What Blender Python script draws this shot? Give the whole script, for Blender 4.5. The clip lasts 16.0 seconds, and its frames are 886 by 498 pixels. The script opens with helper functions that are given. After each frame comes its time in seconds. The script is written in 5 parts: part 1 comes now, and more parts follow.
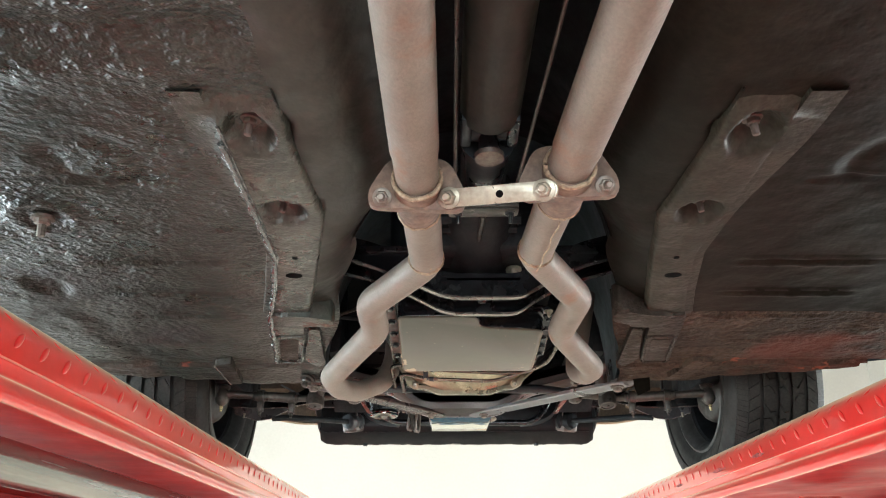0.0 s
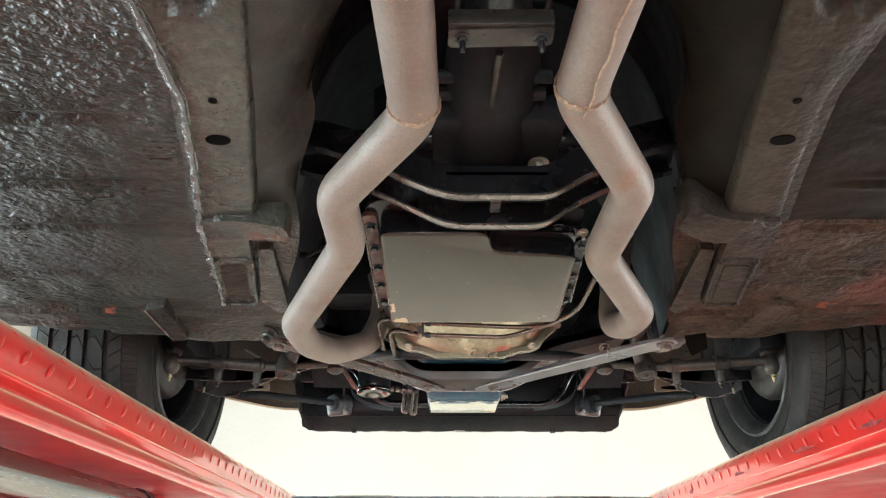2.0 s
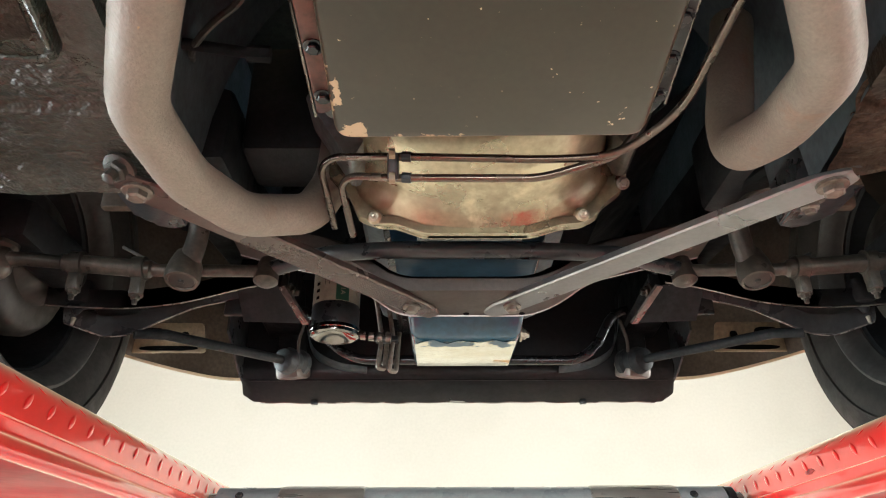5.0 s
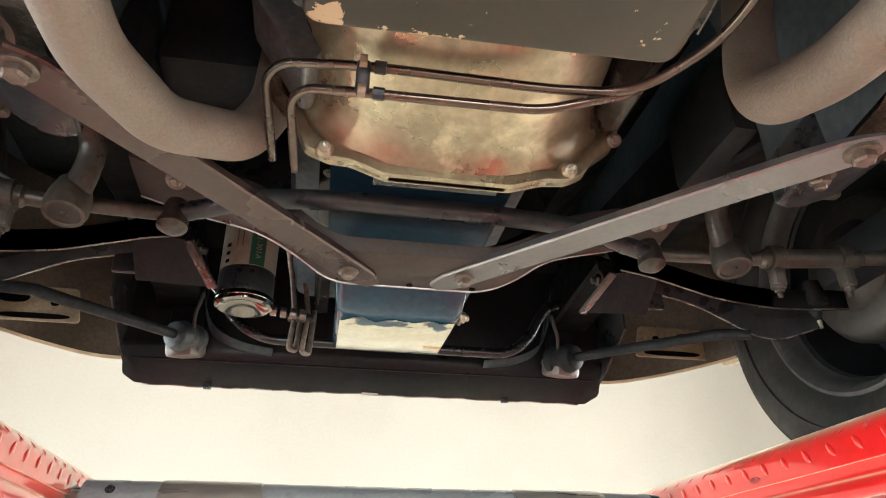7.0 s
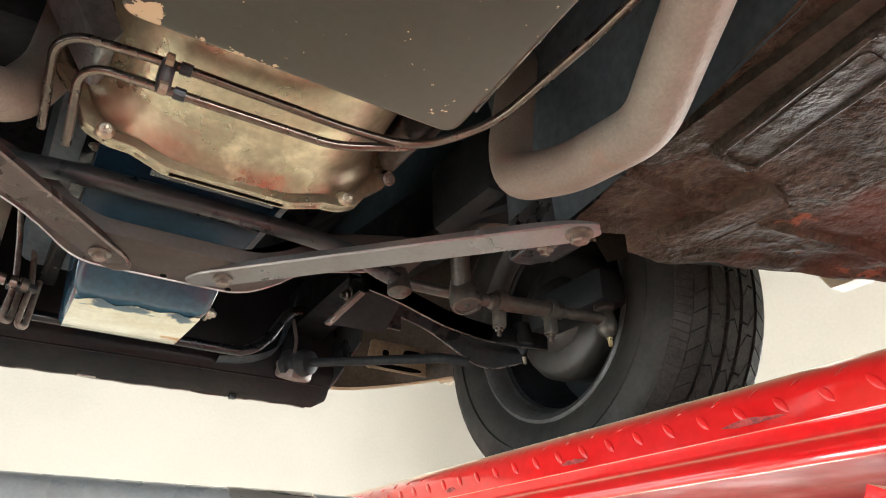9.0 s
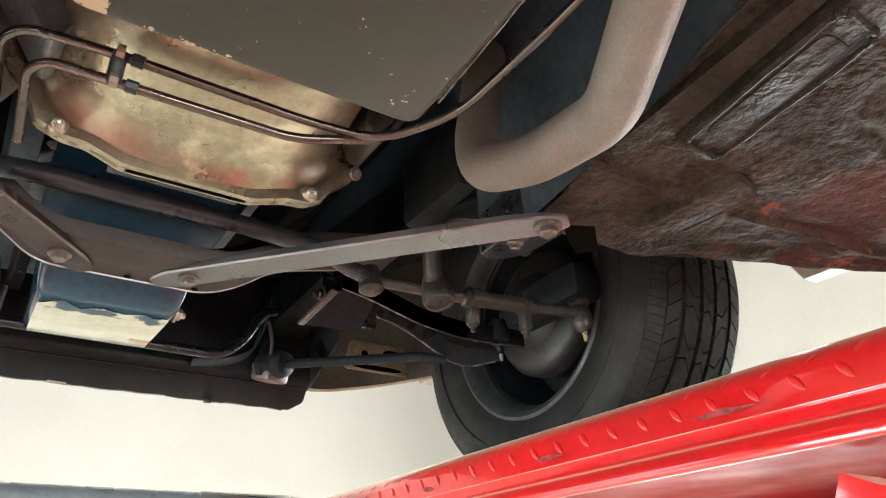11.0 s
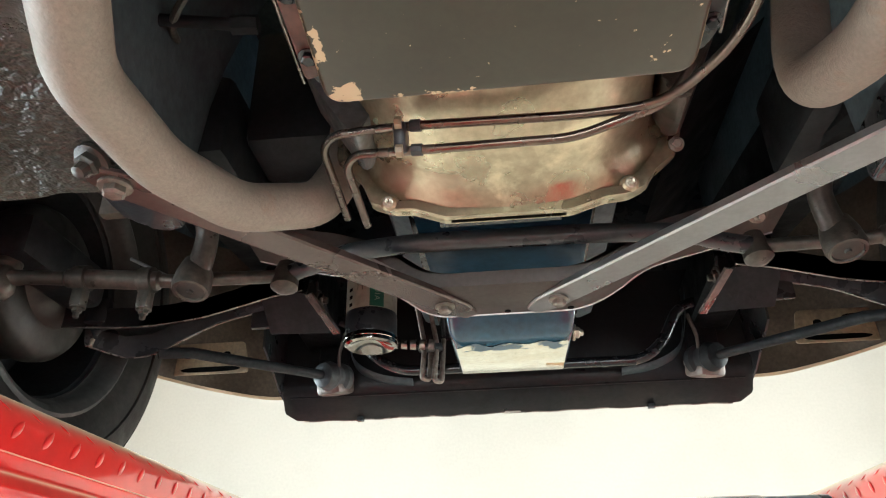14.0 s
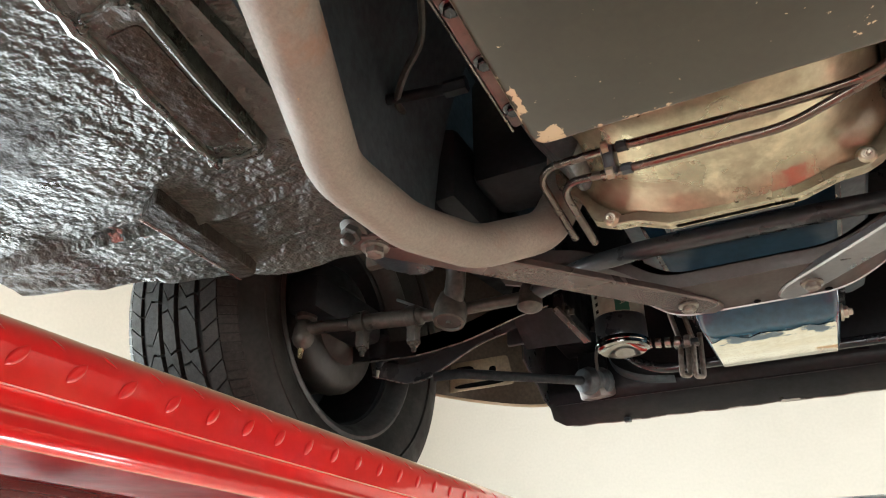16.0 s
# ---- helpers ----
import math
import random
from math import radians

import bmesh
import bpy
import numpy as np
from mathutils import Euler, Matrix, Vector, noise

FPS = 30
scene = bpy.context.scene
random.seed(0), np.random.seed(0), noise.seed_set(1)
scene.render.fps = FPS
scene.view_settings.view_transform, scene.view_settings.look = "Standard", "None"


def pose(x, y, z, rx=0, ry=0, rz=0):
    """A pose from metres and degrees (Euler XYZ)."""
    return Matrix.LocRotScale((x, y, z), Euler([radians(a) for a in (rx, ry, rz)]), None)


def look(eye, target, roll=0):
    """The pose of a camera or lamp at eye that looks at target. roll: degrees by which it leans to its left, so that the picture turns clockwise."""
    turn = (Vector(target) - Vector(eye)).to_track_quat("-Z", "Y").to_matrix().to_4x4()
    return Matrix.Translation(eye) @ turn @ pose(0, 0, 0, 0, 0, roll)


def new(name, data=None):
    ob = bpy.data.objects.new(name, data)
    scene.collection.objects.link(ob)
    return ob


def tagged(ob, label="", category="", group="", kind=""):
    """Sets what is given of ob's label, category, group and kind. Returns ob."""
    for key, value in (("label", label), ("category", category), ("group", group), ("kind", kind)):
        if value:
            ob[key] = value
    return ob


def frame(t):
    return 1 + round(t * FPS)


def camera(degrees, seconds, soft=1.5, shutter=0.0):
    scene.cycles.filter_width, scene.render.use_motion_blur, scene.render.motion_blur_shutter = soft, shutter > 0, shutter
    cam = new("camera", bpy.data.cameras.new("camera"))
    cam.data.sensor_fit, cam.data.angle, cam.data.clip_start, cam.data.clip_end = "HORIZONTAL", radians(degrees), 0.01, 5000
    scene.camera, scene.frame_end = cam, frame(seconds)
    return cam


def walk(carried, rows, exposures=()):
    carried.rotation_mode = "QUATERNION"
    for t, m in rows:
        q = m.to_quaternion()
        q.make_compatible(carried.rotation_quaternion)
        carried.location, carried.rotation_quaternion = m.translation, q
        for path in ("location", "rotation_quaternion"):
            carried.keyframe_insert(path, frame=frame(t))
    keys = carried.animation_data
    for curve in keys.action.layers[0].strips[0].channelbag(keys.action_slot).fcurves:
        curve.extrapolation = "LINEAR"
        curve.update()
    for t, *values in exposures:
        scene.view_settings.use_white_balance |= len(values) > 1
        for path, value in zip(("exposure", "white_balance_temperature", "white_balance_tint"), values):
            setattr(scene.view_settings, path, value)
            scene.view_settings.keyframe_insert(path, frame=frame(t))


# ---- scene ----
cam = camera(64.0, 16.0, soft=1.1)
PATH = [
    (0, (-0.0594, 0.0207, 1.4018), (-0.0554, 1.8347, 2.2441), -0.15),
    (0.5, (-0.0593, 0.1307, 1.4096), (-0.0633, 1.9445, 2.2525), -0.05),
    (1, (-0.0559, 0.2221, 1.4101), (-0.0658, 2.0343, 2.2560), 0.02),
    (1.5, (-0.0505, 0.2870, 1.4094), (-0.0621, 2.0966, 2.2612), 0.09),
    (2, (-0.0516, 0.3822, 1.4085), (-0.0589, 2.1900, 2.2640), 0.13),
    (2.5, (-0.0542, 0.5032, 1.4131), (-0.0522, 2.3079, 2.2752), 0.12),
    (3, (-0.0583, 0.6055, 1.4192), (-0.0545, 2.4096, 2.2825), 0.14),
    (3.5, (-0.0623, 0.6817, 1.4211), (-0.0544, 2.4826, 2.2909), 0.01),
    (4, (-0.0531, 0.7614, 1.4199), (-0.0496, 2.5569, 2.3010), -0.10),
    (4.2, (-0.0494, 0.8031, 1.4197), (-0.0496, 2.5972, 2.3036), -0.08),
    (6.3, (-0.0595, 1.1053, 1.4419), (0.0553, 2.8847, 2.3477), -0.04),
    (6.5, (-0.0704, 1.1052, 1.4349), (0.0805, 2.8801, 2.3441), 0.22),
    (7, (-0.1093, 1.1143, 1.4373), (0.2027, 2.8699, 2.3432), -0.01),
    (7.5, (-0.1356, 1.1196, 1.4390), (0.3691, 2.8326, 2.3395), -0.20),
    (8, (-0.1508, 1.1106, 1.4403), (0.5458, 2.7578, 2.3355), -0.33),
    (8.5, (-0.1568, 1.0892, 1.4368), (0.7001, 2.6588, 2.3323), -0.34),
    (9, (-0.1515, 1.0693, 1.4348), (0.8236, 2.5673, 2.3321), -0.43),
    (9.2, (-0.1471, 1.0633, 1.4321), (0.8631, 2.5360, 2.3325), -0.50),
    (11.3, (-0.1202, 1.0704, 1.4328), (0.8775, 2.5514, 2.3335), -2.37),
    (11.5, (-0.1116, 1.0710, 1.4350), (0.8201, 2.5904, 2.3422), -1.69),
    (12, (-0.0981, 1.0810, 1.4373), (0.6713, 2.6848, 2.3515), -2.01),
    (12.5, (-0.0800, 1.0910, 1.4439), (0.4744, 2.7745, 2.3705), -1.87),
    (13, (-0.0595, 1.0934, 1.4479), (0.2613, 2.8327, 2.3816), -1.79),
    (13.5, (-0.0359, 1.0843, 1.4535), (0.0477, 2.8535, 2.3825), -1.60),
    (14, (-0.0189, 1.0732, 1.4491), (-0.1740, 2.8389, 2.3756), -1.35),
    (14.5, (-0.0096, 1.0614, 1.4466), (-0.3840, 2.7967, 2.3679), -1.28),
    (15, (0.0042, 1.0441, 1.4457), (-0.5575, 2.7265, 2.3699), -1.04),
    (15.5, (0.0147, 1.0285, 1.4445), (-0.7062, 2.6469, 2.3724), -0.61),
    (16, (0.0138, 1.0221, 1.4452), (-0.8010, 2.5924, 2.3780), -0.16),
]
walk(cam, [(t, look(eye, target, roll)) for t, eye, target, roll in PATH], [(0.0, 0.14, 5950, 1), (2.5, 0.18, 5900, 1), (4.0, 0.12, 6100, 2), (6.5, 0.08, 6480, 5), (9.0, 0.05, 6350, 5), (12.0, 0.08, 6000, 2), (14.3, 0.16, 6050, 1), (16.0, 0.0, 6300, 4)])

# ---- world, sun and large lights ----
world = bpy.data.worlds.new("world")
scene.world = world
world.use_nodes = True
wn, wl = world.node_tree.nodes, world.node_tree.links
sky = wn.new("ShaderNodeTexSky")
sky.sky_type, sky.sun_disc = "NISHITA", False
sky.sun_elevation, sky.sun_rotation = radians(38), radians(-60)
wn["Background"].inputs["Strength"].default_value = 0.12
wl.new(sky.outputs[0], wn["Background"].inputs["Color"])
sun = new("sun", bpy.data.lights.new("sun", "SUN"))
sun.data.energy, sun.data.angle, sun.data.color = 5.0, radians(0.5), (1.0, 0.95, 0.87)
sun.matrix_world = look((-8, 3, 7), (0, 0.5, 0))


def area(name, eye, target, w, h, watts, colour, spread=180):
    lamp = new(name, bpy.data.lights.new(name, "AREA"))
    lamp.data.shape, lamp.data.size, lamp.data.size_y = "RECTANGLE", w, h
    lamp.data.energy, lamp.data.color, lamp.data.spread = watts, colour, radians(spread)
    lamp.matrix_world = look(eye, target)
    return lamp


# daylight in the open doorways, and the tubes in the ceiling fixtures
area("daylight_side_door", (-4.15, 1.6, 1.35), (0, 1.6, 1.0), 5.0, 2.6, 570, (0.90, 0.96, 1.0))
area("daylight_east_window", (4.55, 3.4, 1.5), (0, 3.0, 1.0), 3.6, 2.2, 365, (1.0, 0.97, 0.93))
area("daylight_front_window", (-4.15, 5.9, 1.5), (0, 5.0, 1.3), 1.9, 2.2, 22, (0.86, 0.94, 1.0), 130)
area("daylight_rear_door", (0, -5.9, 1.4), (0, 0, 1.1), 5.0, 2.7, 560, (0.97, 0.98, 1.0))
TUBES = [(-2.3, 4.2), (2.3, 4.2), (-2.6, 0.4), (2.6, 0.4)]
for tx, ty in TUBES:
    area("ceiling_tube_light", (tx, ty, 3.62), (tx, ty, 0), 0.25, 1.5, 14, (1.0, 0.93, 0.80))

# ---- materials ----


def shader(name, base, rough=0.5, metal=0.0, second=None, spread=(0.45, 0.62), scale=9.0, fine=120.0, grain=0.25,
           bump=0.0, bump_scale=160.0, lumps=0.0, lump_scale=30.0, coat=0.0, rough_var=0.15, stretch=(1, 1, 1), ior=1.5, spec=0.5, turn=0.0, patchy=0.0, coat_rough=0.08, lump_detail=3.0):
    """A weathered surface: two colours mixed by broad stains, darker and lighter grain, uneven gloss and two sizes of relief."""
    m = bpy.data.materials.new(name)
    m.use_nodes = True
    n, l = m.node_tree.nodes, m.node_tree.links
    b = n["Principled BSDF"]
    b.inputs["Metallic"].default_value, b.inputs["IOR"].default_value = metal, ior
    b.inputs["Specular IOR Level"].default_value = spec
    b.inputs["Coat Weight"].default_value, b.inputs["Coat Roughness"].default_value = coat, coat_rough
    co, mp = n.new("ShaderNodeTexCoord"), n.new("ShaderNodeMapping")
    mp.inputs["Scale"].default_value = stretch
    mp.inputs["Rotation"].default_value = (0, 0, radians(turn))
    l.new(co.outputs["Object"], mp.inputs["Vector"])

    def noise_at(s, detail=4.0, roughness=0.55):
        t = n.new("ShaderNodeTexNoise")
        t.inputs["Scale"].default_value, t.inputs["Detail"].default_value, t.inputs["Roughness"].default_value = s, detail, roughness
        l.new(mp.outputs[0], t.inputs["Vector"])
        return t.outputs["Fac"]

    def ramp(src, lo, hi, a, c):
        r = n.new("ShaderNodeMapRange")
        r.inputs["From Min"].default_value, r.inputs["From Max"].default_value = lo, hi
        r.inputs["To Min"].default_value, r.inputs["To Max"].default_value = a, c
        l.new(src, r.inputs["Value"])
        return r.outputs["Result"]

    def mix(fac, a, c, mode="MIX"):
        x = n.new("ShaderNodeMix")
        x.data_type, x.blend_type = "RGBA", mode
        for sock, v in (("Factor", fac), ("A", a), ("B", c)):
            i = next(k for k in x.inputs if k.name == sock and (k.type == ("VALUE" if sock == "Factor" else "RGBA")))
            if isinstance(v, (tuple, float, int)):
                i.default_value = (*v, 1) if isinstance(v, tuple) else v
            else:
                l.new(v, i)
        return next(k for k in x.outputs if k.type == "RGBA")

    second = second or tuple(c * 0.7 for c in base)
    colour = mix(ramp(noise_at(scale, 5.0, 0.62), spread[0], spread[1], 0, 1), base, second)
    if grain:
        g = ramp(noise_at(fine, 3.0), 0.3, 0.7, 1 - grain, 1 + grain)
        gc = n.new("ShaderNodeCombineColor")
        for k in range(3):
            l.new(g, gc.inputs[k])
        colour = mix(1.0, colour, gc.outputs[0], "MULTIPLY")
    l.new(colour, b.inputs["Base Color"])
    l.new(ramp(noise_at(scale * 2.3, 4.0), 0.3, 0.7, max(0.03, rough - rough_var), min(1.0, rough + rough_var)), b.inputs["Roughness"])
    normal = None
    for strength, s, dist in ((lumps, lump_scale, 0.006), (bump, bump_scale, 0.0015)):
        if strength:
            bp = n.new("ShaderNodeBump")
            bp.inputs["Strength"].default_value, bp.inputs["Distance"].default_value = min(1.0, strength), dist * max(1.0, strength)
            height = noise_at(s, lump_detail if s == lump_scale else 3.0)
            if patchy and s == lump_scale:
                calm = n.new("ShaderNodeMath")
                calm.operation = "MULTIPLY"
                l.new(height, calm.inputs[0])
                l.new(ramp(noise_at(patchy, 3.0), 0.38, 0.60, 0.4, 1.0), calm.inputs[1])
                height = calm.outputs[0]
            l.new(height, bp.inputs["Height"])
            if normal:
                l.new(normal, bp.inputs["Normal"])
            normal = bp.outputs[0]
    if normal:
        l.new(normal, b.inputs["Normal"])
    return m


def add_patches(m, colour, rough, box, scale, cut, soft=0.02, detail=6.0, fade=0.0):
    """Patches with ragged outlines (chipped paint, rust, painted shadow) inside box = (x0, x1, y0, y1); fade narrows
    them away from the box's middle.
    """
    n, l = m.node_tree.nodes, m.node_tree.links
    b = n["Principled BSDF"]
    co = n.new("ShaderNodeTexCoord")
    t = n.new("ShaderNodeTexNoise")
    t.inputs["Scale"].default_value, t.inputs["Detail"].default_value, t.inputs["Roughness"].default_value = scale, detail, 0.6
    l.new(co.outputs["Object"], t.inputs["Vector"])
    sep = n.new("ShaderNodeSeparateXYZ")
    l.new(co.outputs["Object"], sep.inputs[0])
    total = t.outputs["Fac"]
    for axis, (lo, hi) in (("X", box[:2]), ("Y", box[2:])):
        d = n.new("ShaderNodeMath")
        d.operation = "SUBTRACT"
        d.inputs[1].default_value = (lo + hi) / 2
        l.new(sep.outputs[axis], d.inputs[0])
        a = n.new("ShaderNodeMath")
        a.operation = "ABSOLUTE"
        l.new(d.outputs[0], a.inputs[0])
        r = n.new("ShaderNodeMapRange")
        half = (hi - lo) / 2
        r.inputs["From Min"].default_value, r.inputs["From Max"].default_value = half * (1 - fade), half
        r.inputs["To Min"].default_value, r.inputs["To Max"].default_value = 0.0, 0.5
        l.new(a.outputs[0], r.inputs["Value"])
        s = n.new("ShaderNodeMath")
        s.operation = "SUBTRACT"
        l.new(total, s.inputs[0])
        l.new(r.outputs[0], s.inputs[1])
        total = s.outputs[0]
    k = n.new("ShaderNodeMapRange")
    k.inputs["From Min"].default_value, k.inputs["From Max"].default_value = cut, cut + soft
    l.new(total, k.inputs["Value"])
    for sock, value in (("Base Color", (*colour, 1)), ("Roughness", rough)):
        old = b.inputs[sock].links[0].from_socket
        x = n.new("ShaderNodeMix")
        x.data_type = "RGBA" if sock == "Base Color" else "FLOAT"
        kind = "RGBA" if sock == "Base Color" else "VALUE"
        ins = [i for i in x.inputs if i.type == kind and i.name in ("A", "B")]
        l.new(k.outputs[0], x.inputs["Factor"] if kind == "VALUE" else next(i for i in x.inputs if i.name == "Factor" and i.type == "VALUE"))
        l.new(old, ins[0])
        ins[1].default_value = value
        l.new(next(o for o in x.outputs if o.type == kind), b.inputs[sock])
    return m


UNDERCOAT = shader("black undercoating", (0.029, 0.0325, 0.0260), 0.33, second=(0.046, 0.0505, 0.0410), scale=6, fine=160, grain=0.3,
                   bump=0.25, bump_scale=150, lumps=1.25, lump_scale=112, rough_var=0.1, spread=(0.45, 0.72), spec=0.40,
                   stretch=(0.78, 1.08, 1.0), turn=12, patchy=4.5, lump_detail=2.2)
add_patches(UNDERCOAT, (0.070, 0.072, 0.060), 0.35, (-0.60, -0.13, 1.02, 1.80), 6, 0.34, 0.3, fade=0.4)
add_patches(UNDERCOAT, (0.060, 0.047, 0.036), 0.62, (-0.90, -0.47, 1.345, 1.75), 7, 0.40, 0.15, fade=0.4)
add_patches(UNDERCOAT, (0.22, 0.065, 0.04), 0.6, (-0.68, -0.47, 1.40, 1.49), 24, 0.56, 0.05, fade=0.5)
add_patches(UNDERCOAT, (0.026, 0.0225, 0.0175), 0.55, (-0.90, -0.40, 0.86, 1.40), 4.5, 0.36, 0.2, fade=0.4)
UNDERCOAT_BROWN = shader("brown undercoating", (0.040, 0.0285, 0.0205), 0.7, second=(0.066, 0.045, 0.033), scale=7, fine=150, grain=0.45,
                         bump=0.9, bump_scale=150, lumps=1.9, lump_scale=62, rough_var=0.12, spec=0.08, patchy=6)
add_patches(UNDERCOAT_BROWN, (0.125, 0.050, 0.037), 0.8, (0.46, 1.0, 1.16, 1.80), 6, 0.36, 0.25, fade=0.35)
add_patches(UNDERCOAT_BROWN, (0.082, 0.060, 0.044), 0.7, (0.30, 0.50, 1.30, 1.70), 9, 0.40, 0.2, fade=0.5)
add_patches(UNDERCOAT_BROWN, (0.27, 0.085, 0.052), 0.85, (0.42, 0.88, 1.35, 1.66), 19, 0.61, 0.05, fade=0.3)
SMOOTH_BROWN = shader("smooth dark brown floor paint", (0.0105, 0.0092, 0.0066), 0.5, second=(0.020, 0.0155, 0.011), scale=3, fine=110, grain=0.25, bump=0.2, lumps=0.3,
                      lump_scale=25, spec=0.07)
RAIL_DULL = shader("dull scaly rail steel", (0.030, 0.0295, 0.0225), 0.5, second=(0.047, 0.045, 0.035), scale=8, fine=140, grain=0.3, bump=0.3, bump_scale=200, lumps=0.3,
                   lump_scale=110, spec=0.14, patchy=7)
SEALER = shader("glossy black seam sealer", (0.016, 0.018, 0.016), 0.12, second=(0.024, 0.026, 0.023), scale=30, grain=0.2, bump=0.5, bump_scale=160, lumps=1.2, lump_scale=120, coat=1.0, spec=1.0, rough_var=0.05)
RAIL_COAT = shader("coated rail steel", (0.039, 0.045, 0.036), 0.31, second=(0.061, 0.068, 0.055), scale=8, fine=140, grain=0.3,
                   bump=0.7, bump_scale=200, lumps=0.5, lump_scale=80)
add_patches(RAIL_COAT, (0.12, 0.062, 0.042), 0.65, (-0.312, -0.213, 1.105, 1.195), 60, 0.46, 0.10, fade=0.5)
add_patches(RAIL_COAT, (0.22, 0.16, 0.11), 0.6, (-0.272, -0.213, 1.105, 1.195), 70, 0.56, 0.05, fade=0.5)
BRACKET_BROWN = shader("brown-grey bracket coating", (0.040, 0.034, 0.027), 0.5, second=(0.026, 0.022, 0.018), scale=9, fine=120, grain=0.3, bump=0.7, bump_scale=120, lumps=0.9,
                       lump_scale=80, spec=0.09, patchy=12)
TUNNEL_COAT = shader("tunnel coating", (0.018, 0.0175, 0.0125), 0.5, second=(0.030, 0.028, 0.020), scale=5, fine=90, grain=0.25, lumps=0.3, lump_scale=40)
PIPE = shader("aluminised exhaust steel", (0.228, 0.204, 0.170), 0.58, 0.2, second=(0.180, 0.146, 0.118), scale=5, fine=320, grain=0.10,
              bump=0.40, bump_scale=330, rough_var=0.1, lumps=0.10, lump_scale=45)
add_patches(PIPE, (0.25, 0.135, 0.080), 0.75, (-2, 2, -2, 3), 13, 0.575, 0.18)
add_patches(PIPE, (0.46, 0.30, 0.13), 0.6, (-2, 2, -2, 3), 48, 0.72, 0.05)
FLANGE = shader("heat-browned flange steel", (0.155, 0.115, 0.092), 0.6, 0.3, second=(0.22, 0.155, 0.115), scale=25, fine=160, grain=0.25, bump=0.3)
WELD = shader("weld bead", (0.36, 0.285, 0.195), 0.6, 0.2, second=(0.24, 0.175, 0.115), scale=60, fine=260, grain=0.3, bump=0.8, bump_scale=300)
ZINC = shader("zinc plated steel", (0.38, 0.35, 0.28), 0.42, 0.7, second=(0.28, 0.25, 0.20), scale=30, fine=200, grain=0.12)
BOLT_STEEL = shader("dull bolt steel", (0.20, 0.18, 0.155), 0.45, 0.6, second=(0.13, 0.10, 0.08), scale=60, fine=220, grain=0.2)
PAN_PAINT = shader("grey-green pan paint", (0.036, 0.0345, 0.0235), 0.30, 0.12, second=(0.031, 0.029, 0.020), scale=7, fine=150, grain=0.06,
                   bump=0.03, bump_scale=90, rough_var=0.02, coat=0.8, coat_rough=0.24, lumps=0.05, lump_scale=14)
for sock in ("IOR", "Coat IOR"):
    PAN_PAINT.node_tree.nodes["Principled BSDF"].inputs[sock].default_value = 1.31
for sock, value in (("Sheen Weight", 0.45), ("Sheen Roughness", 0.3), ("Sheen Tint", (1.0, 0.74, 0.44, 1))):
    PAN_PAINT.node_tree.nodes["Principled BSDF"].inputs[sock].default_value = value
CHIP = (0.50, 0.40, 0.255)
add_patches(PAN_PAINT, CHIP, 0.5, (-0.160, -0.090, 1.452, 1.512), 52, 0.40, 0.012, fade=0.8)
add_patches(PAN_PAINT, CHIP, 0.5, (-0.17, 0.07, 1.466, 1.514), 56, 0.50, 0.012, fade=0.8)
add_patches(PAN_PAINT, CHIP, 0.5, (-0.155, -0.119, 1.37, 1.50), 66, 0.47, 0.012, fade=0.8)
add_patches(PAN_PAINT, CHIP, 0.5, (-0.15, 0.15, 1.20, 1.51), 62, 0.715, 0.015)
add_patches(PAN_PAINT, CHIP, 0.5, (0.080, 0.132, 1.43, 1.495), 90, 0.60, 0.015, fade=0.6)
add_patches(PAN_PAINT, CHIP, 0.5, (-0.15, 0.15, 1.20, 1.51), 140, 0.70, 0.02)
RED_PRIMER = shader("oxide red flange paint", (0.12, 0.040, 0.028), 0.4, 0.1, second=(0.05, 0.020, 0.017), scale=25)
BLACK = shader("black chassis paint", (0.019, 0.023, 0.027), 0.33, second=(0.034, 0.035, 0.035), scale=10, fine=110, grain=0.3, bump=0.2)
LIP = shader("rubbed brown steel lip", (0.25, 0.228, 0.205), 0.26, 0.7, second=(0.03, 0.025, 0.022), scale=9, grain=0.2, spread=(0.5, 0.7))
# base colour raised and blued to stand in for haze over the bay's shadows
BAY = shader("blue-black bay paint with haze lift", (0.078, 0.102, 0.115), 0.5, second=(0.056, 0.075, 0.086), scale=5, fine=90, grain=0.25, bump=0.2, spec=0.3)
# darkest steel, used on parts deep under the car
NEAR_BLACK = shader("near-black matt steel", (0.0120, 0.0140, 0.0158), 0.55, second=(0.018, 0.020, 0.022), scale=12, grain=0.3, bump=0.3, spec=0.15)
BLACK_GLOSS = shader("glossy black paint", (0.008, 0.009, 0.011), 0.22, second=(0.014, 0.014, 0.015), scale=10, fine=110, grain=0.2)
DUSTY = shader("dusty dark iron", (0.047, 0.043, 0.036), 0.40, 0.3, second=(0.080, 0.071, 0.059), scale=18, fine=130, grain=0.3, bump=0.4)
ALUMINIUM = shader("tarnished cast aluminium", (0.44, 0.395, 0.275), 0.32, 0.75, second=(0.32, 0.28, 0.195), scale=9, fine=120, grain=0.14,
                   bump=0.2, bump_scale=150, rough_var=0.12, spread=(0.42, 0.6))
add_patches(ALUMINIUM, (0.34, 0.235, 0.175), 0.40, (-0.16, -0.005, 1.615, 1.69), 5, 0.36, 0.2, fade=0.6)
add_patches(ALUMINIUM, (0.29, 0.25, 0.185), 0.4, (0.07, 0.17, 1.57, 1.69), 7, 0.40, 0.25, fade=0.5)
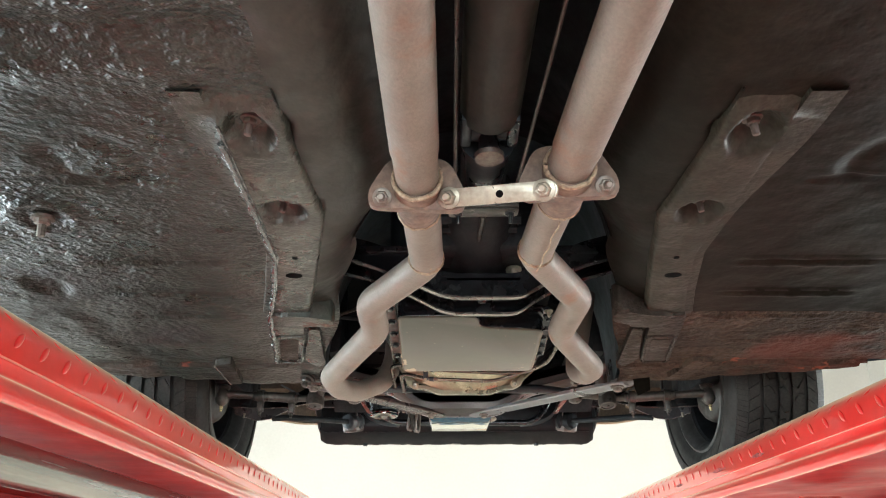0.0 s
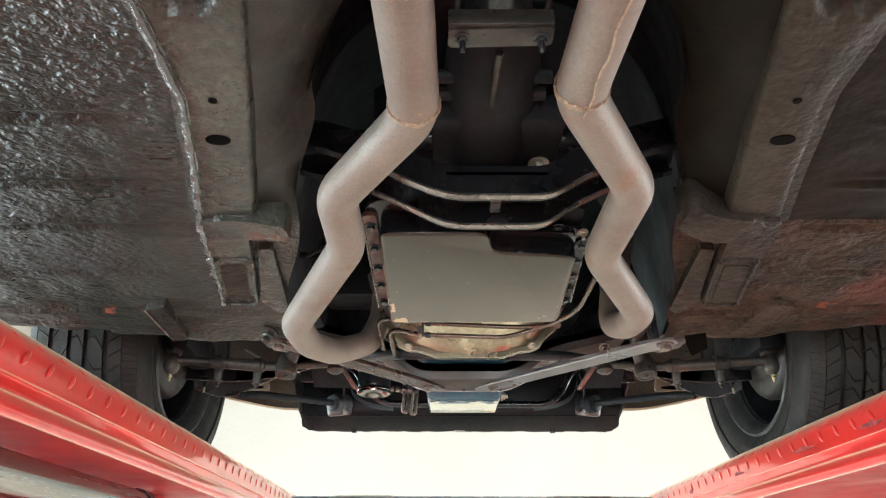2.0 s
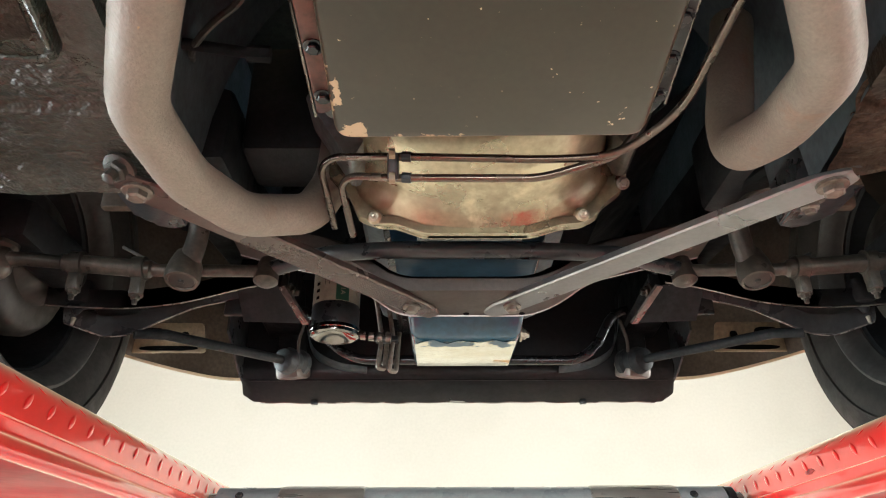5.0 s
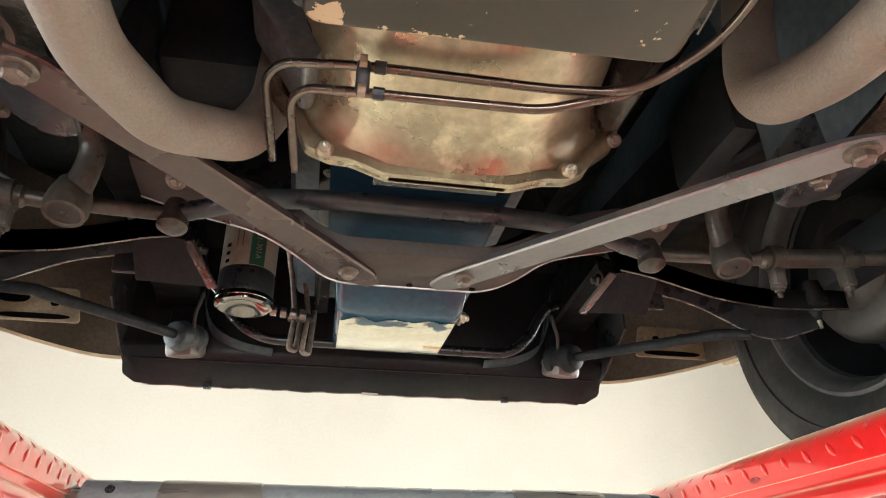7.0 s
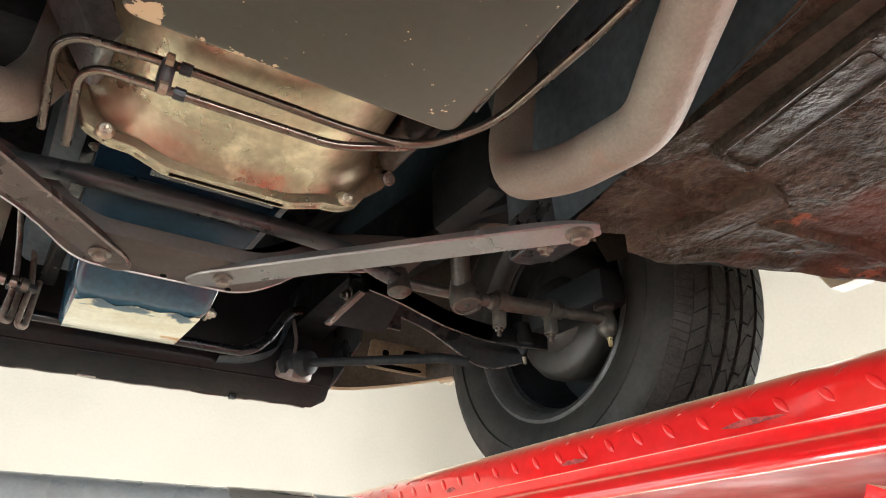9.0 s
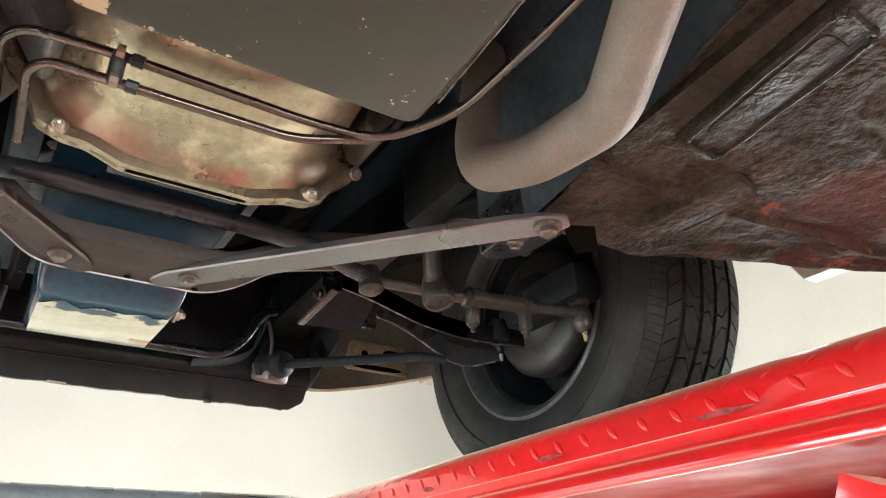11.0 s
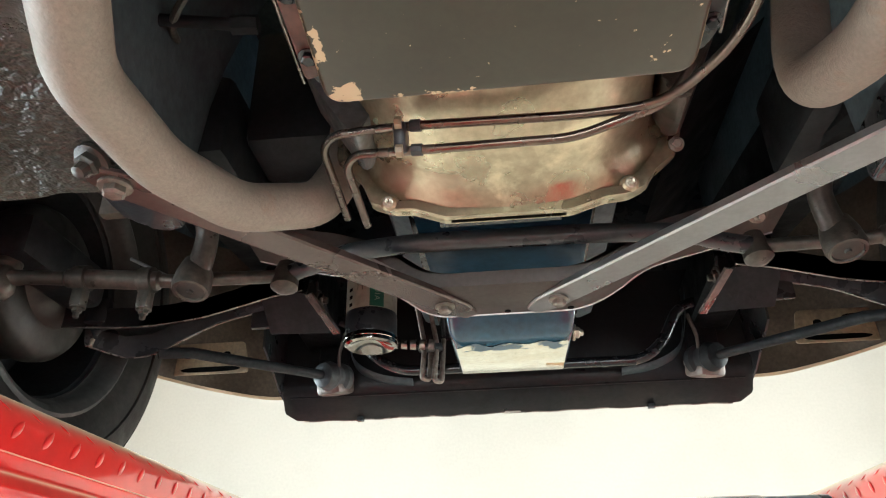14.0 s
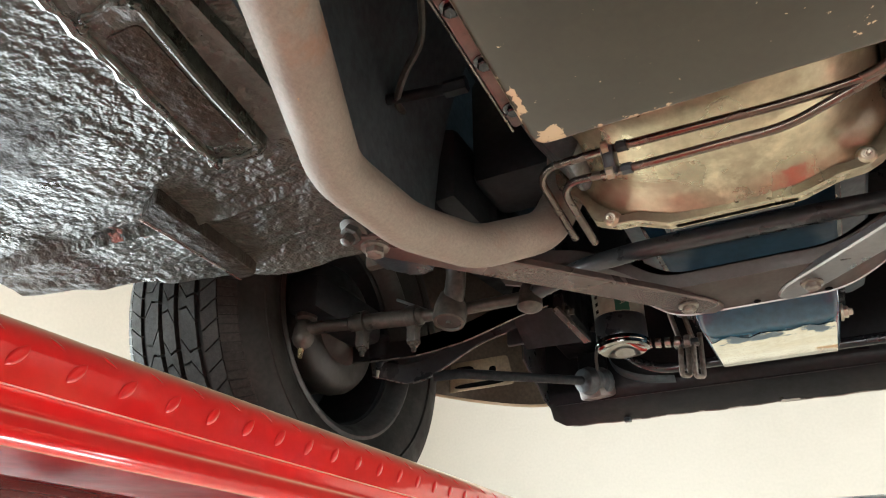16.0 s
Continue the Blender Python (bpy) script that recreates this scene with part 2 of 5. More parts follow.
# shadow beneath the gearbox pan, painted on the dome's rear left corner
add_patches(ALUMINIUM, (0.15, 0.13, 0.11), 0.45, (-0.16, 0.02, 1.50, 1.58), 9, 0.40, 0.25, fade=0.5)
# paler tone about the lower middle
add_patches(ALUMINIUM, (0.60, 0.55, 0.38), 0.35, (-0.06, 0.12, 1.56, 1.70), 16, 0.50, 0.10, fade=0.5)
TUBE_STEEL = shader("oily steel line", (0.11, 0.092, 0.078), 0.25, 0.8, second=(0.19, 0.135, 0.10), spread=(0.45, 0.75), scale=7, fine=200, grain=0.12)
BRASS = shader("brass fitting", (0.55, 0.45, 0.24), 0.35, 0.8, scale=60)
BRACE = shader("satin brace steel", (0.205, 0.162, 0.147), 0.28, 0.6, second=(0.175, 0.137, 0.124), spread=(0.3, 0.8), scale=3, fine=170, grain=0.08, rough_var=0.05)
BRACE_DARK = shader("dull brown crossmember steel", (0.13, 0.108, 0.096), 0.40, 0.4, second=(0.105, 0.086, 0.077), scale=5, fine=170, grain=0.1)
# lighter copy of BRACE; reflected bluish daylight is put into the colour
BRACE_BRIGHT = shader("satin brace steel with bluish reflection painted in", (0.50, 0.53, 0.56), 0.30, 0.85, second=(0.30, 0.265, 0.25), spread=(0.3, 0.8), scale=2.5, fine=170, grain=0.06, rough_var=0.05)
BLUE = shader("engine blue enamel", (0.014, 0.062, 0.104), 0.16, 0.0, second=(0.016, 0.055, 0.092), scale=9, fine=120, grain=0.15, coat=0.3, rough_var=0.07)
add_patches(BLUE, (0.55, 0.30, 0.10), 0.5, (0.02, 0.10, 2.13, 2.23), 18, 0.52, 0.1, fade=0.5)
# darker, matt copy of BLUE with the rear pan's shade in its colour
BLUE_SHADED = shader("shaded matt blue enamel", (0.008, 0.029, 0.052), 0.5, second=(0.012, 0.034, 0.056), scale=9, fine=120, grain=0.2, spec=0.12)
CAP = shader("tarnished mirror metal", (0.22, 0.205, 0.185), 0.10, 1.0, second=(0.22, 0.205, 0.19), scale=30, grain=0.1, rough_var=0.05)
CHROME = shader("bright metal", (0.55, 0.52, 0.47), 0.09, 1.0, scale=20, grain=0.05, rough_var=0.05)
# blue-grey imitates the bluish sheen on the left bush
BUSH_SHEEN = shader("worn bush rubber with blue sheen painted in", (0.040, 0.050, 0.055), 0.55, second=(0.016, 0.018, 0.020), scale=45, grain=0.2)
TAN_STEEL = shader("tan painted sheet steel", (0.30, 0.235, 0.155), 0.45, second=(0.22, 0.17, 0.115), scale=14, grain=0.2)
PALE_METAL = shader("greyish white casting", (0.22, 0.25, 0.26), 0.4, 0.5, second=(0.2, 0.2, 0.2), scale=25, grain=0.2)
FILTER_LABEL = shader("filter label print", (0.40, 0.40, 0.32), 0.4, scale=30, grain=0.05)
FILTER_GREEN = shader("green label ink", (0.03, 0.16, 0.10), 0.4, grain=0.05)
# label print, and flat discs that stand for the shade inside holes
INK_AND_HOLES = shader("black ink and hole shade", (0.003, 0.003, 0.003), 0.9, grain=0.05, spec=0.05)
RUBBER = shader("black rubber", (0.017, 0.0165, 0.0150), 0.6, second=(0.027, 0.025, 0.022), scale=10, fine=140, grain=0.2, bump=0.2, spec=0.2)
TREAD = shader("dusty worn tread rubber", (0.034, 0.032, 0.028), 0.7, second=(0.024, 0.023, 0.021), scale=14, fine=200, grain=0.3, bump=0.4, spec=0.2)
RIM_STEEL = shader("grey wheel steel", (0.050, 0.050, 0.048), 0.55, 0.3, second=(0.036, 0.036, 0.034), scale=14, grain=0.2)
SHIELD = shader("dull brake shield", (0.031, 0.029, 0.025), 0.5, 0.2, second=(0.022, 0.021, 0.018), scale=16, grain=0.25)
# pale yellowish metal with an orange patch and dark blue streaks, for the sump bottom
PALE_TIN = shader("pale yellowish tin", (0.80, 0.76, 0.62), 0.16, 1.0, second=(0.70, 0.64, 0.48), scale=14, grain=0.1, rough_var=0.06)
add_patches(PALE_TIN, (0.60, 0.34, 0.12), 0.4, (0.03, 0.10, 2.13, 2.24), 16, 0.46, 0.15, fade=0.5)
add_patches(PALE_TIN, (0.05, 0.10, 0.15), 0.3, (-0.14, 0.12, 2.00, 2.095), 26, 0.47, 0.06, fade=0.5)
BODY_PAINT = shader("cream body paint", (0.62, 0.49, 0.33), 0.3, scale=3, grain=0.05, coat=0.6)
PANEL_BLACK = shader("scuffed black panel paint", (0.008, 0.0085, 0.010), 0.42, second=(0.014, 0.0125, 0.012), scale=5, fine=90, grain=0.3, bump=0.2, lumps=0.15, lump_scale=20, spec=0.2)
INNER_PANEL = shader("brown-black inner panel", (0.085, 0.066, 0.048), 0.5, second=(0.12, 0.094, 0.070), scale=6, grain=0.25)
RED = shader("glossy red lift paint", (0.64, 0.010, 0.012), 0.17, second=(0.56, 0.012, 0.014), scale=5, fine=60, grain=0.06, bump=0.03, bump_scale=240, spec=0.5, ior=1.5,
             coat=1.0, rough_var=0.05)
RED_DULL = shader("dull red underside paint", (0.36, 0.016, 0.015), 0.55, second=(0.26, 0.018, 0.017), scale=4, fine=60, grain=0.12, bump=0.1, spec=0.25)
RED.node_tree.nodes["Principled BSDF"].inputs["Sheen Weight"].default_value = 0.6
RED.node_tree.nodes["Principled BSDF"].inputs["Sheen Roughness"].default_value = 0.35
RED.node_tree.nodes["Principled BSDF"].inputs["Coat IOR"].default_value = 1.75
RED.node_tree.nodes["Principled BSDF"].inputs["Sheen Tint"].default_value = (1.0, 0.80, 0.55, 1)
SCRAPE = shader("scraped dark red", (0.16, 0.012, 0.012), 0.6, second=(0.30, 0.03, 0.025), scale=60, grain=0.3, bump=0.8)
TUBE_SILVER = shader("silvery lift tube", (0.36, 0.355, 0.33), 0.22, 0.85, second=(0.27, 0.27, 0.25), scale=5, grain=0.08, stretch=(6, 0.3, 6))
GREY_PAINT = shader("blue-grey machine paint", (0.34, 0.385, 0.40), 0.32, second=(0.30, 0.34, 0.355), scale=6, grain=0.08, coat=0.2)
POLISHED = shader("polished steel sleeve", (0.62, 0.60, 0.55), 0.34, 0.7, second=(0.52, 0.49, 0.43), scale=8, grain=0.06, stretch=(0.3, 4, 4))
# unseen deck top, kept pale to whiten reflections in the floor pan
PALE_DECK = shader("pale grey and red deck top, unseen", (0.30, 0.27, 0.24), 0.5, second=(0.34, 0.12, 0.10), scale=5, fine=60, grain=0.2, bump=0.3)
WALL = shader("cream wall paint", (0.47, 0.44, 0.395), 0.75, second=(0.45, 0.42, 0.375), scale=0.9, fine=40, grain=0.03, bump=0.1, bump_scale=60)
CEILING = shader("white ceiling paint", (0.80, 0.79, 0.75), 0.8, scale=1.2, grain=0.03)
CONCRETE = shader("pale sealed concrete", (0.53, 0.48, 0.41), 0.42, second=(0.47, 0.42, 0.355), scale=1.3, fine=30, grain=0.08, bump=0.1, bump_scale=50)

# ---- mesh helpers ----
Z = Vector((0, 0, 1))


def place(ob, parent, label=""):
    if parent is not None:
        ob.parent = parent
        top = parent
        while top.parent:
            top = top.parent
        if parent.type == "EMPTY":
            ob.matrix_parent_inverse = parent.matrix_basis.inverted()
    return tagged(ob, label)


def part(name, bm, material, parent=None, label="", angle=35, kind=""):
    """Links a bmesh as one mesh object under a thing or a part."""
    me = bpy.data.meshes.new(name)
    bmesh.ops.recalc_face_normals(bm, faces=bm.faces)
    bm.to_mesh(me)
    bm.free()
    me.materials.append(material)
    me.shade_smooth()
    me.set_sharp_from_angle(angle=radians(angle))
    ob = place(new(name, me), parent, label)
    return tagged(ob, kind=kind)


def thing(name, at, label, category, group="", kind=""):
    ob = new(name)
    ob.empty_display_size = 0.1
    ob.matrix_basis = Matrix.Translation(at)
    return tagged(ob, label, category, group, kind)


def fillet(points, radius, steps=5):
    """The points of a polyline with its corners rounded."""
    p = [Vector(q) for q in points]
    out = [p[0]]
    for a, b, c in zip(p, p[1:], p[2:]):
        r = min(radius, (a - b).length * 0.48, (c - b).length * 0.48)
        s, e = b + (a - b).normalized() * r, b + (c - b).normalized() * r
        out += [s * (1 - t) ** 2 + b * 2 * t * (1 - t) + e * t * t for t in (k / steps for k in range(steps + 1))]
    return out + [p[-1]]


def sweep(bm, points, radius, seg=14, cap=True, flat=1.0):
    """A round (or flattened) tube along the points."""
    pts = [Vector(q) for q in points]
    radii = radius if isinstance(radius, (list, tuple)) else [radius] * len(pts)
    rings, side = [], None
    for i, q in enumerate(pts):
        way = (pts[min(i + 1, len(pts) - 1)] - pts[max(i - 1, 0)]).normalized()
        if side is None:
            side = way.cross(Z if abs(way.z) < 0.9 else Vector((1, 0, 0))).normalized()
        side = (side - way * side.dot(way)).normalized()
        up = side.cross(way)
        rings.append([bm.verts.new(q + (side * math.cos(a) + up * math.sin(a) * flat) * radii[i]) for a in (2 * math.pi * k / seg for k in range(seg))])
    for r0, r1 in zip(rings, rings[1:]):
        for k in range(seg):
            bm.faces.new((r0[k], r0[(k + 1) % seg], r1[(k + 1) % seg], r1[k]))
    if cap:
        bm.faces.new(rings[0])
        bm.faces.new(rings[-1][::-1])
    return bm


def rod(bm, a, b, r0, r1=None, seg=14):
    return sweep(bm, [a, b], [r0, r0 if r1 is None else r1], seg)


def box(bm, lo, hi, bevel=0.0, turn=None):
    c, s = (Vector(lo) + Vector(hi)) / 2, Vector(hi) - Vector(lo)
    m = Matrix.Translation(c) @ (turn or Matrix()) @ Matrix.Diagonal((*s, 1))
    got = bmesh.ops.create_cube(bm, size=1, matrix=m)
    if bevel:
        edges = list({e for v in got["verts"] for e in v.link_edges})
        bmesh.ops.bevel(bm, geom=edges, offset=bevel, segments=2, affect="EDGES", profile=0.5)
    return bm


def slab(bm, outline, z0, z1, bevel=0.0, to=None, inset=0.0, holes=()):
    """A plate of the given outline (x, y) between z0 and z1; inset tapers its lower face; holes are (x, y, rx, ry) sunk pits."""
    n = len(outline)
    mid = Vector((sum(p[0] for p in outline) / n, sum(p[1] for p in outline) / n, 0))

    def at(p, z, k):
        v = Vector((p[0], p[1], 0))
        v += (mid - v).normalized() * k
        v.z = z
        return to @ v if to else v
    low = [bm.verts.new(at(p, z0, inset)) for p in outline]
    top = [bm.verts.new(at(p, z1, 0)) for p in outline]
    faces = [bm.faces.new(low[::-1]), bm.faces.new(top)]
    faces += [bm.faces.new((low[i], low[(i + 1) % n], top[(i + 1) % n], top[i])) for i in range(n)]
    if bevel:
        bmesh.ops.bevel(bm, geom=list(faces[0].edges) + list(faces[1].edges), offset=bevel, segments=2, affect="EDGES", profile=0.5)
    return bm


def pressed(bm, outline, depth, r, to):
    """A shallow pressed tray standing on its closed lower face, with a rounded lower edge."""
    n = len(outline)
    pts = [Vector((*p, 0)) for p in outline]
    turn = 1 if sum(pts[i - 1].x * pts[i].y - pts[i].x * pts[i - 1].y for i in range(n)) > 0 else -1
    inward = []
    for i in range(n):
        along = (pts[(i + 1) % n] - pts[i - 1]).normalized()
        inward.append(Vector((-along.y, along.x, 0)) * turn)
    rings = []
    for k, z in ((0, depth), (0, r), (0.12, 0.55 * r), (0.45, 0.16 * r), (1.0, 0.0)):
        rings.append([bm.verts.new(to @ (p + d * (r * k) + Z * z)) for p, d in zip(pts, inward)])
    for a, b in zip(rings, rings[1:]):
        for i in range(n):
            bm.faces.new((a[i], a[(i + 1) % n], b[(i + 1) % n], b[i]))
    bm.faces.new(rings[-1])
    return bm


def rounded(outline, r, steps=4):
    """A closed outline (x, y) with rounded corners."""
    p = [Vector((*q, 0)) for q in outline]
    out = []
    for i in range(len(p)):
        a, b, c = p[i - 1], p[i], p[(i + 1) % len(p)]
        k = min(r, (a - b).length * 0.45, (c - b).length * 0.45)
        s, e = b + (a - b).normalized() * k, b + (c - b).normalized() * k
        for j in range(steps + 1):
            t = j / steps
            v = s * (1 - t) ** 2 + b * 2 * t * (1 - t) + e * t * t
            out.append((v.x, v.y))
    return out


def lathe(bm, profile, m, seg=32, caps=True):
    """A turned shape: profile of (along, radius), about the z axis of m."""
    rings = []
    for h, r in profile:
        rings.append([bm.verts.new(m @ Vector((r * math.cos(a), r * math.sin(a), h))) for a in (2 * math.pi * k / seg for k in range(seg))])
    for r0, r1 in zip(rings, rings[1:]):
        for k in range(seg):
            bm.faces.new((r0[k], r0[(k + 1) % seg], r1[(k + 1) % seg], r1[k]))
    for ring, flip in ((rings[0], True), (rings[-1], False)) if caps else ():
        bm.faces.new(ring[::-1] if flip else ring)
    return bm


def sheet(bm, rows, thick=0.0):
    """A surface through rows of points; with a thickness it is closed towards +thick along z."""
    v = [[bm.verts.new(q) for q in row] for row in rows]
    for a, b in zip(v, v[1:]):
        for i in range(len(a) - 1):
            bm.faces.new((a[i], a[i + 1], b[i + 1], b[i]))
    if thick:
        bmesh.ops.solidify(bm, geom=bm.faces[:], thickness=thick)
    return bm


def facing(at, way):
    """A pose at a point whose z axis points the given way."""
    return Matrix.Translation(at) @ Vector(way).to_track_quat("Z", "Y").to_matrix().to_4x4()


BOLTS = {}


def bolt(parent, at, way=(0, 0, -1), r=0.008, material=None, name="bolt", shank=0.0, label=""):
    """A hexagon bolt on a washer, its head pointing the given way; alike bolts share a mesh."""
    material = material or BOLT_STEEL
    key = (round(r, 4), material.name, shank)
    if key not in BOLTS:
        bm = bmesh.new()
        lathe(bm, [(-0.002, r * 1.5), (r * 0.16, r * 1.5), (r * 0.22, r * 1.35)], Matrix(), 16)
        lathe(bm, [(r * 0.2, r * 1.02), (r * 0.8, r * 1.05), (r * 1.0, r * 0.82)], Matrix(), 6)
        if shank:
            lathe(bm, [(r, r * 0.6), (r + shank, r * 0.55), (r + shank + 0.001, r * 0.4)], Matrix(), 10)
        BOLTS[key] = part(name, bm, material, None).data
        bpy.data.objects.remove(next(o for o in bpy.data.objects if o.data == BOLTS[key]))
    ob = new(name, BOLTS[key])
    place(ob, parent, label)
    ob.matrix_basis = facing(at, way)
    return ob


def smooth01(t):
    t = min(1.0, max(0.0, t))
    return t * t * (3 - 2 * t)


# ---- room ----
X0, X1, Y0, Y1, H = -4.2, 4.6, -6.0, 7.6, 3.8


def slab_box(name, lo, hi, material, label="", category=""):
    ob = part(name, box(bmesh.new(), lo, hi), material, None, label)
    return tagged(ob, category=category, kind="structure")


slab_box("floor", (X0 - 6, Y0 - 6, -0.2), (X1 + 1, Y1 + 1, 0), CONCRETE, "pale sealed concrete workshop floor", "floor")
slab_box("ceiling", (X0 - 0.2, Y0 - 0.2, H), (X1 + 0.2, Y1 + 0.2, H + 0.2), CEILING, "plain white painted workshop ceiling", "ceiling")
slab_box("wall_north", (X0 - 0.2, Y1, 0), (X1 + 0.2, Y1 + 0.2, H), WALL, "bright cream painted plain workshop wall", "wall")


def wall_with_door(name, along, fixed, lo, hi, d0, d1, dh):
    bm = bmesh.new()
    for a, b, z0, z1 in ((lo, d0, 0, H), (d1, hi, 0, H), (d0, d1, dh, H)):
        if along == "y":
            box(bm, (fixed - 0.2, a, z0), (fixed, b, z1))
        else:
            box(bm, (a, fixed - 0.2, z0), (b, fixed, z1))
    tagged(part(name, bm, WALL, None, "cream painted workshop wall with a wide open doorway"), category="wall", kind="structure")


bm = bmesh.new()
for a, e, z0, z1 in ((Y0, -1.0, 0, H), (4.2, 4.9, 0, H), (6.9, Y1, 0, H), (-1.0, 4.2, 2.8, H), (4.9, 6.9, 0, 0.35), (4.9, 6.9, 2.65, H)):
    box(bm, (X0 - 0.2, a, z0), (X0, e, z1))
tagged(part("wall_west", bm, WALL, None, "cream painted workshop wall with open doorway and window"), category="wall", kind="structure")
wall_with_door("wall_east", "y", X1 + 0.2, Y0, Y1, 1.6, 5.2, 2.8)
wall_with_door("wall_south", "x", Y0, X0, X1, -2.6, 2.6, 2.8)

# ceiling fixtures
for tx, ty in TUBES:
    fx = thing("ceiling_light", (tx, ty, H), "long white ceiling strip light, switched on", "ceiling light", "ceiling strip lights")
    part("housing", box(bmesh.new(), (tx - 0.15, ty - 0.8, H - 0.12), (tx + 0.15, ty + 0.8, H), 0.01), CEILING, fx)

# ---- lift ----
DECK = 1.585


def runway(s, label, shift):
    """One ramp of the scissor lift; s = -1 or 1."""
    run = thing("lift_runway", (s * 0.75, 0, 0), label, "lift ramp", "lift ramps")
    ya, yb = -3.2, 3.3
    ys = [ya + (yb - ya) * k / 26 for k in range(27)]

    def strip(profile):
        bm = bmesh.new()
        return sheet(bm, [[(s * x, y, z) for x, z in profile] for y in ys])
    # tread plate, folded over a raised edge
    fold = fillet([(0.590, 0, DECK), (0.560, 0, DECK + 0.002), (0.553, 0, 1.646), (0.528, 0, 1.6495), (0.5035, 0, 1.632), (0.4985, 0, 1.591)], 0.016, 5)
    fold = [(v.x, v.z) for v in fold] + [(0.5035, 1.591), (0.5035, 1.60)]
    plate = part("tread_plate", strip(fold), RED, run, "glossy red tread plate folded over the edge")
    web = fillet([(0.5045, 0, 1.596), (0.5045, 0, 1.576), (0.4935, 0, 1.571), (0.4885, 0, 1.560), (0.4895, 0, 1.550), (0.4965, 0, 1.549), (0.500, 0, 1.558), (0.5035, 0, 1.570)], 0.004, 4)
    part("side_rail", strip([(v.x, v.z) for v in web]), RED, run, "red rolled steel side rail")
    outer = [(0.995, 1.60), (0.995, 1.50), (0.92, 1.50)]
    part("outer_rail", strip(outer), RED_DULL, run)
    part("deck_underside", box(bmesh.new(), (min(s * 0.51, s * 0.99), ya, DECK - 0.022), (max(s * 0.51, s * 0.99), yb, DECK - 0.014)), RED_DULL, run, "red painted underside of the deck")
    part("deck", box(bmesh.new(), (min(s * 0.56, s * 1.0), ya, DECK - 0.012), (max(s * 0.56, s * 1.0), yb, DECK - 0.001)), PALE_DECK, run, "pale grey and red deck top, unseen")
    # raised lugs in two rows on the fold
    bm = bmesh.new()
    swell = [(-1 + k / 4, (1 - (-1 + k / 4) ** 2) ** 0.8) for k in range(9)]
    rows = [[Vector((0.0013 * w * math.cos(a), 0.0046 * w * math.sin(a), 0.0125 * u)) for a in [math.pi * j / 6 - math.pi / 2 for j in range(7)]] for u, w in swell]
    sheet(bm, rows)
    lug = part("tread_lug", bm, RED, None)
    lug_mesh = lug.data
    bpy.data.objects.remove(lug)
    for k in range(-14, 58):
        for rowz, tilt, off in ((1.6125, -40, 0.0), (1.6315, 38, -0.018)):
            y = (1.573 if s > 0 else 1.4975) + (k - 30) * 0.0478 + off
            if y < -0.6 or y > 2.75:
                continue
            ob = new("tread_lug", lug_mesh)
            place(ob, plate)
            lean = 6 if rowz < 1.63 else 44
            at = (s * 0.5003, y, rowz) if lean < 20 else (s * 0.5068, y, rowz)
            ob.matrix_basis = Matrix.Translation(at) @ Matrix.Rotation(math.pi if s > 0 else 0, 4, "Z") @ Matrix.Rotation(radians(-lean), 4, "Y") @ pose(0, 0, 0, tilt * (-1 if s > 0 else 1), 0, 0)
            if lean > 20:
                ob.matrix_basis = ob.matrix_basis @ Matrix.Diagonal((0.9, 0.6, 0.7, 1))
    # scissor legs and base below
    for a, b in ((-1.5, 1.5), (1.5, -1.5)):
        bm = bmesh.new()
        w = 0.66 if a < 0 else 0.80
        d = Vector((0, b - a, 1.38))
        m = Matrix.Translation((s * w, 0, 0.80)) @ Matrix.Rotation(math.atan2(d.z, d.y), 4, "X")
        got = bmesh.ops.create_cube(bm, size=1, matrix=m @ Matrix.Diagonal((0.08, d.length, 0.12, 1)))
        part("scissor_arm", bm, RED, run)
    part("base_frame", box(bmesh.new(), (s * 0.75 - 0.22, -1.7, 0), (s * 0.75 + 0.22, 1.7, 0.12), 0.01), RED, run)
    run.matrix_basis = Matrix.Translation((s * 0.75 + shift, 0, 0))
    return run


ramp_l = runway(-1, "glossy red steel lift ramp with tread plate edge and scrapes", 0.030)
ramp_r = runway(1, "glossy red steel lift ramp with tread plate edge and scrapes", 0.016)


def scrape(run, s, y, z, length):
    bm = bmesh.new()
    rnd = random.Random(int(y * 1000))
    n = 9
    up = [(length * (k / n - 0.5), 0.0045 * math.sin(math.pi * k / n) * rnd.uniform(0.4, 1.1)) for k in range(n + 1)]
    dn = [(u, -0.004 * math.sin(math.pi * k / n) * rnd.uniform(0.3, 1.0) - 0.0003) for k, (u, _) in enumerate(up)][::-1]
    ring = up + dn[1:-1]
    slab(bm, ring, 0, 0.0016, to=Matrix.Translation((s * 0.4984, y, z)) @ Matrix(((0, 0, -s, 0), (1, 0, 0, 0), (0, 1, 0, 0), (0, 0, 0, 1))))
    part("scrape_mark", bm, SCRAPE, run, "bare scraped dark red patch")


for y, ln in ((1.478, 0.05), (1.796, 0.035), (1.16, 0.06), (2.08, 0.02)):
    scrape(ramp_l, -1, y, 1.597, ln)
for y, ln in ((1.31, 0.06), (1.500, 0.075), (1.764, 0.05), (2.05, 0.03)):
    scrape(ramp_r, 1, y, 1.597, ln)

# hydraulic tube under one ramp
hyd = thing("hydraulic_cylinder", (-0.64, 0.2, 1.45), "grey metal hydraulic tube slung under the red ramp", "hydraulic tube")
part("barrel", sweep(bmesh.new(), [(-0.567, -1.2, 1.525), (-0.567, 1.62, 1.525)], 0.0255, 28), TUBE_SILVER, hyd, "long silvery tube")
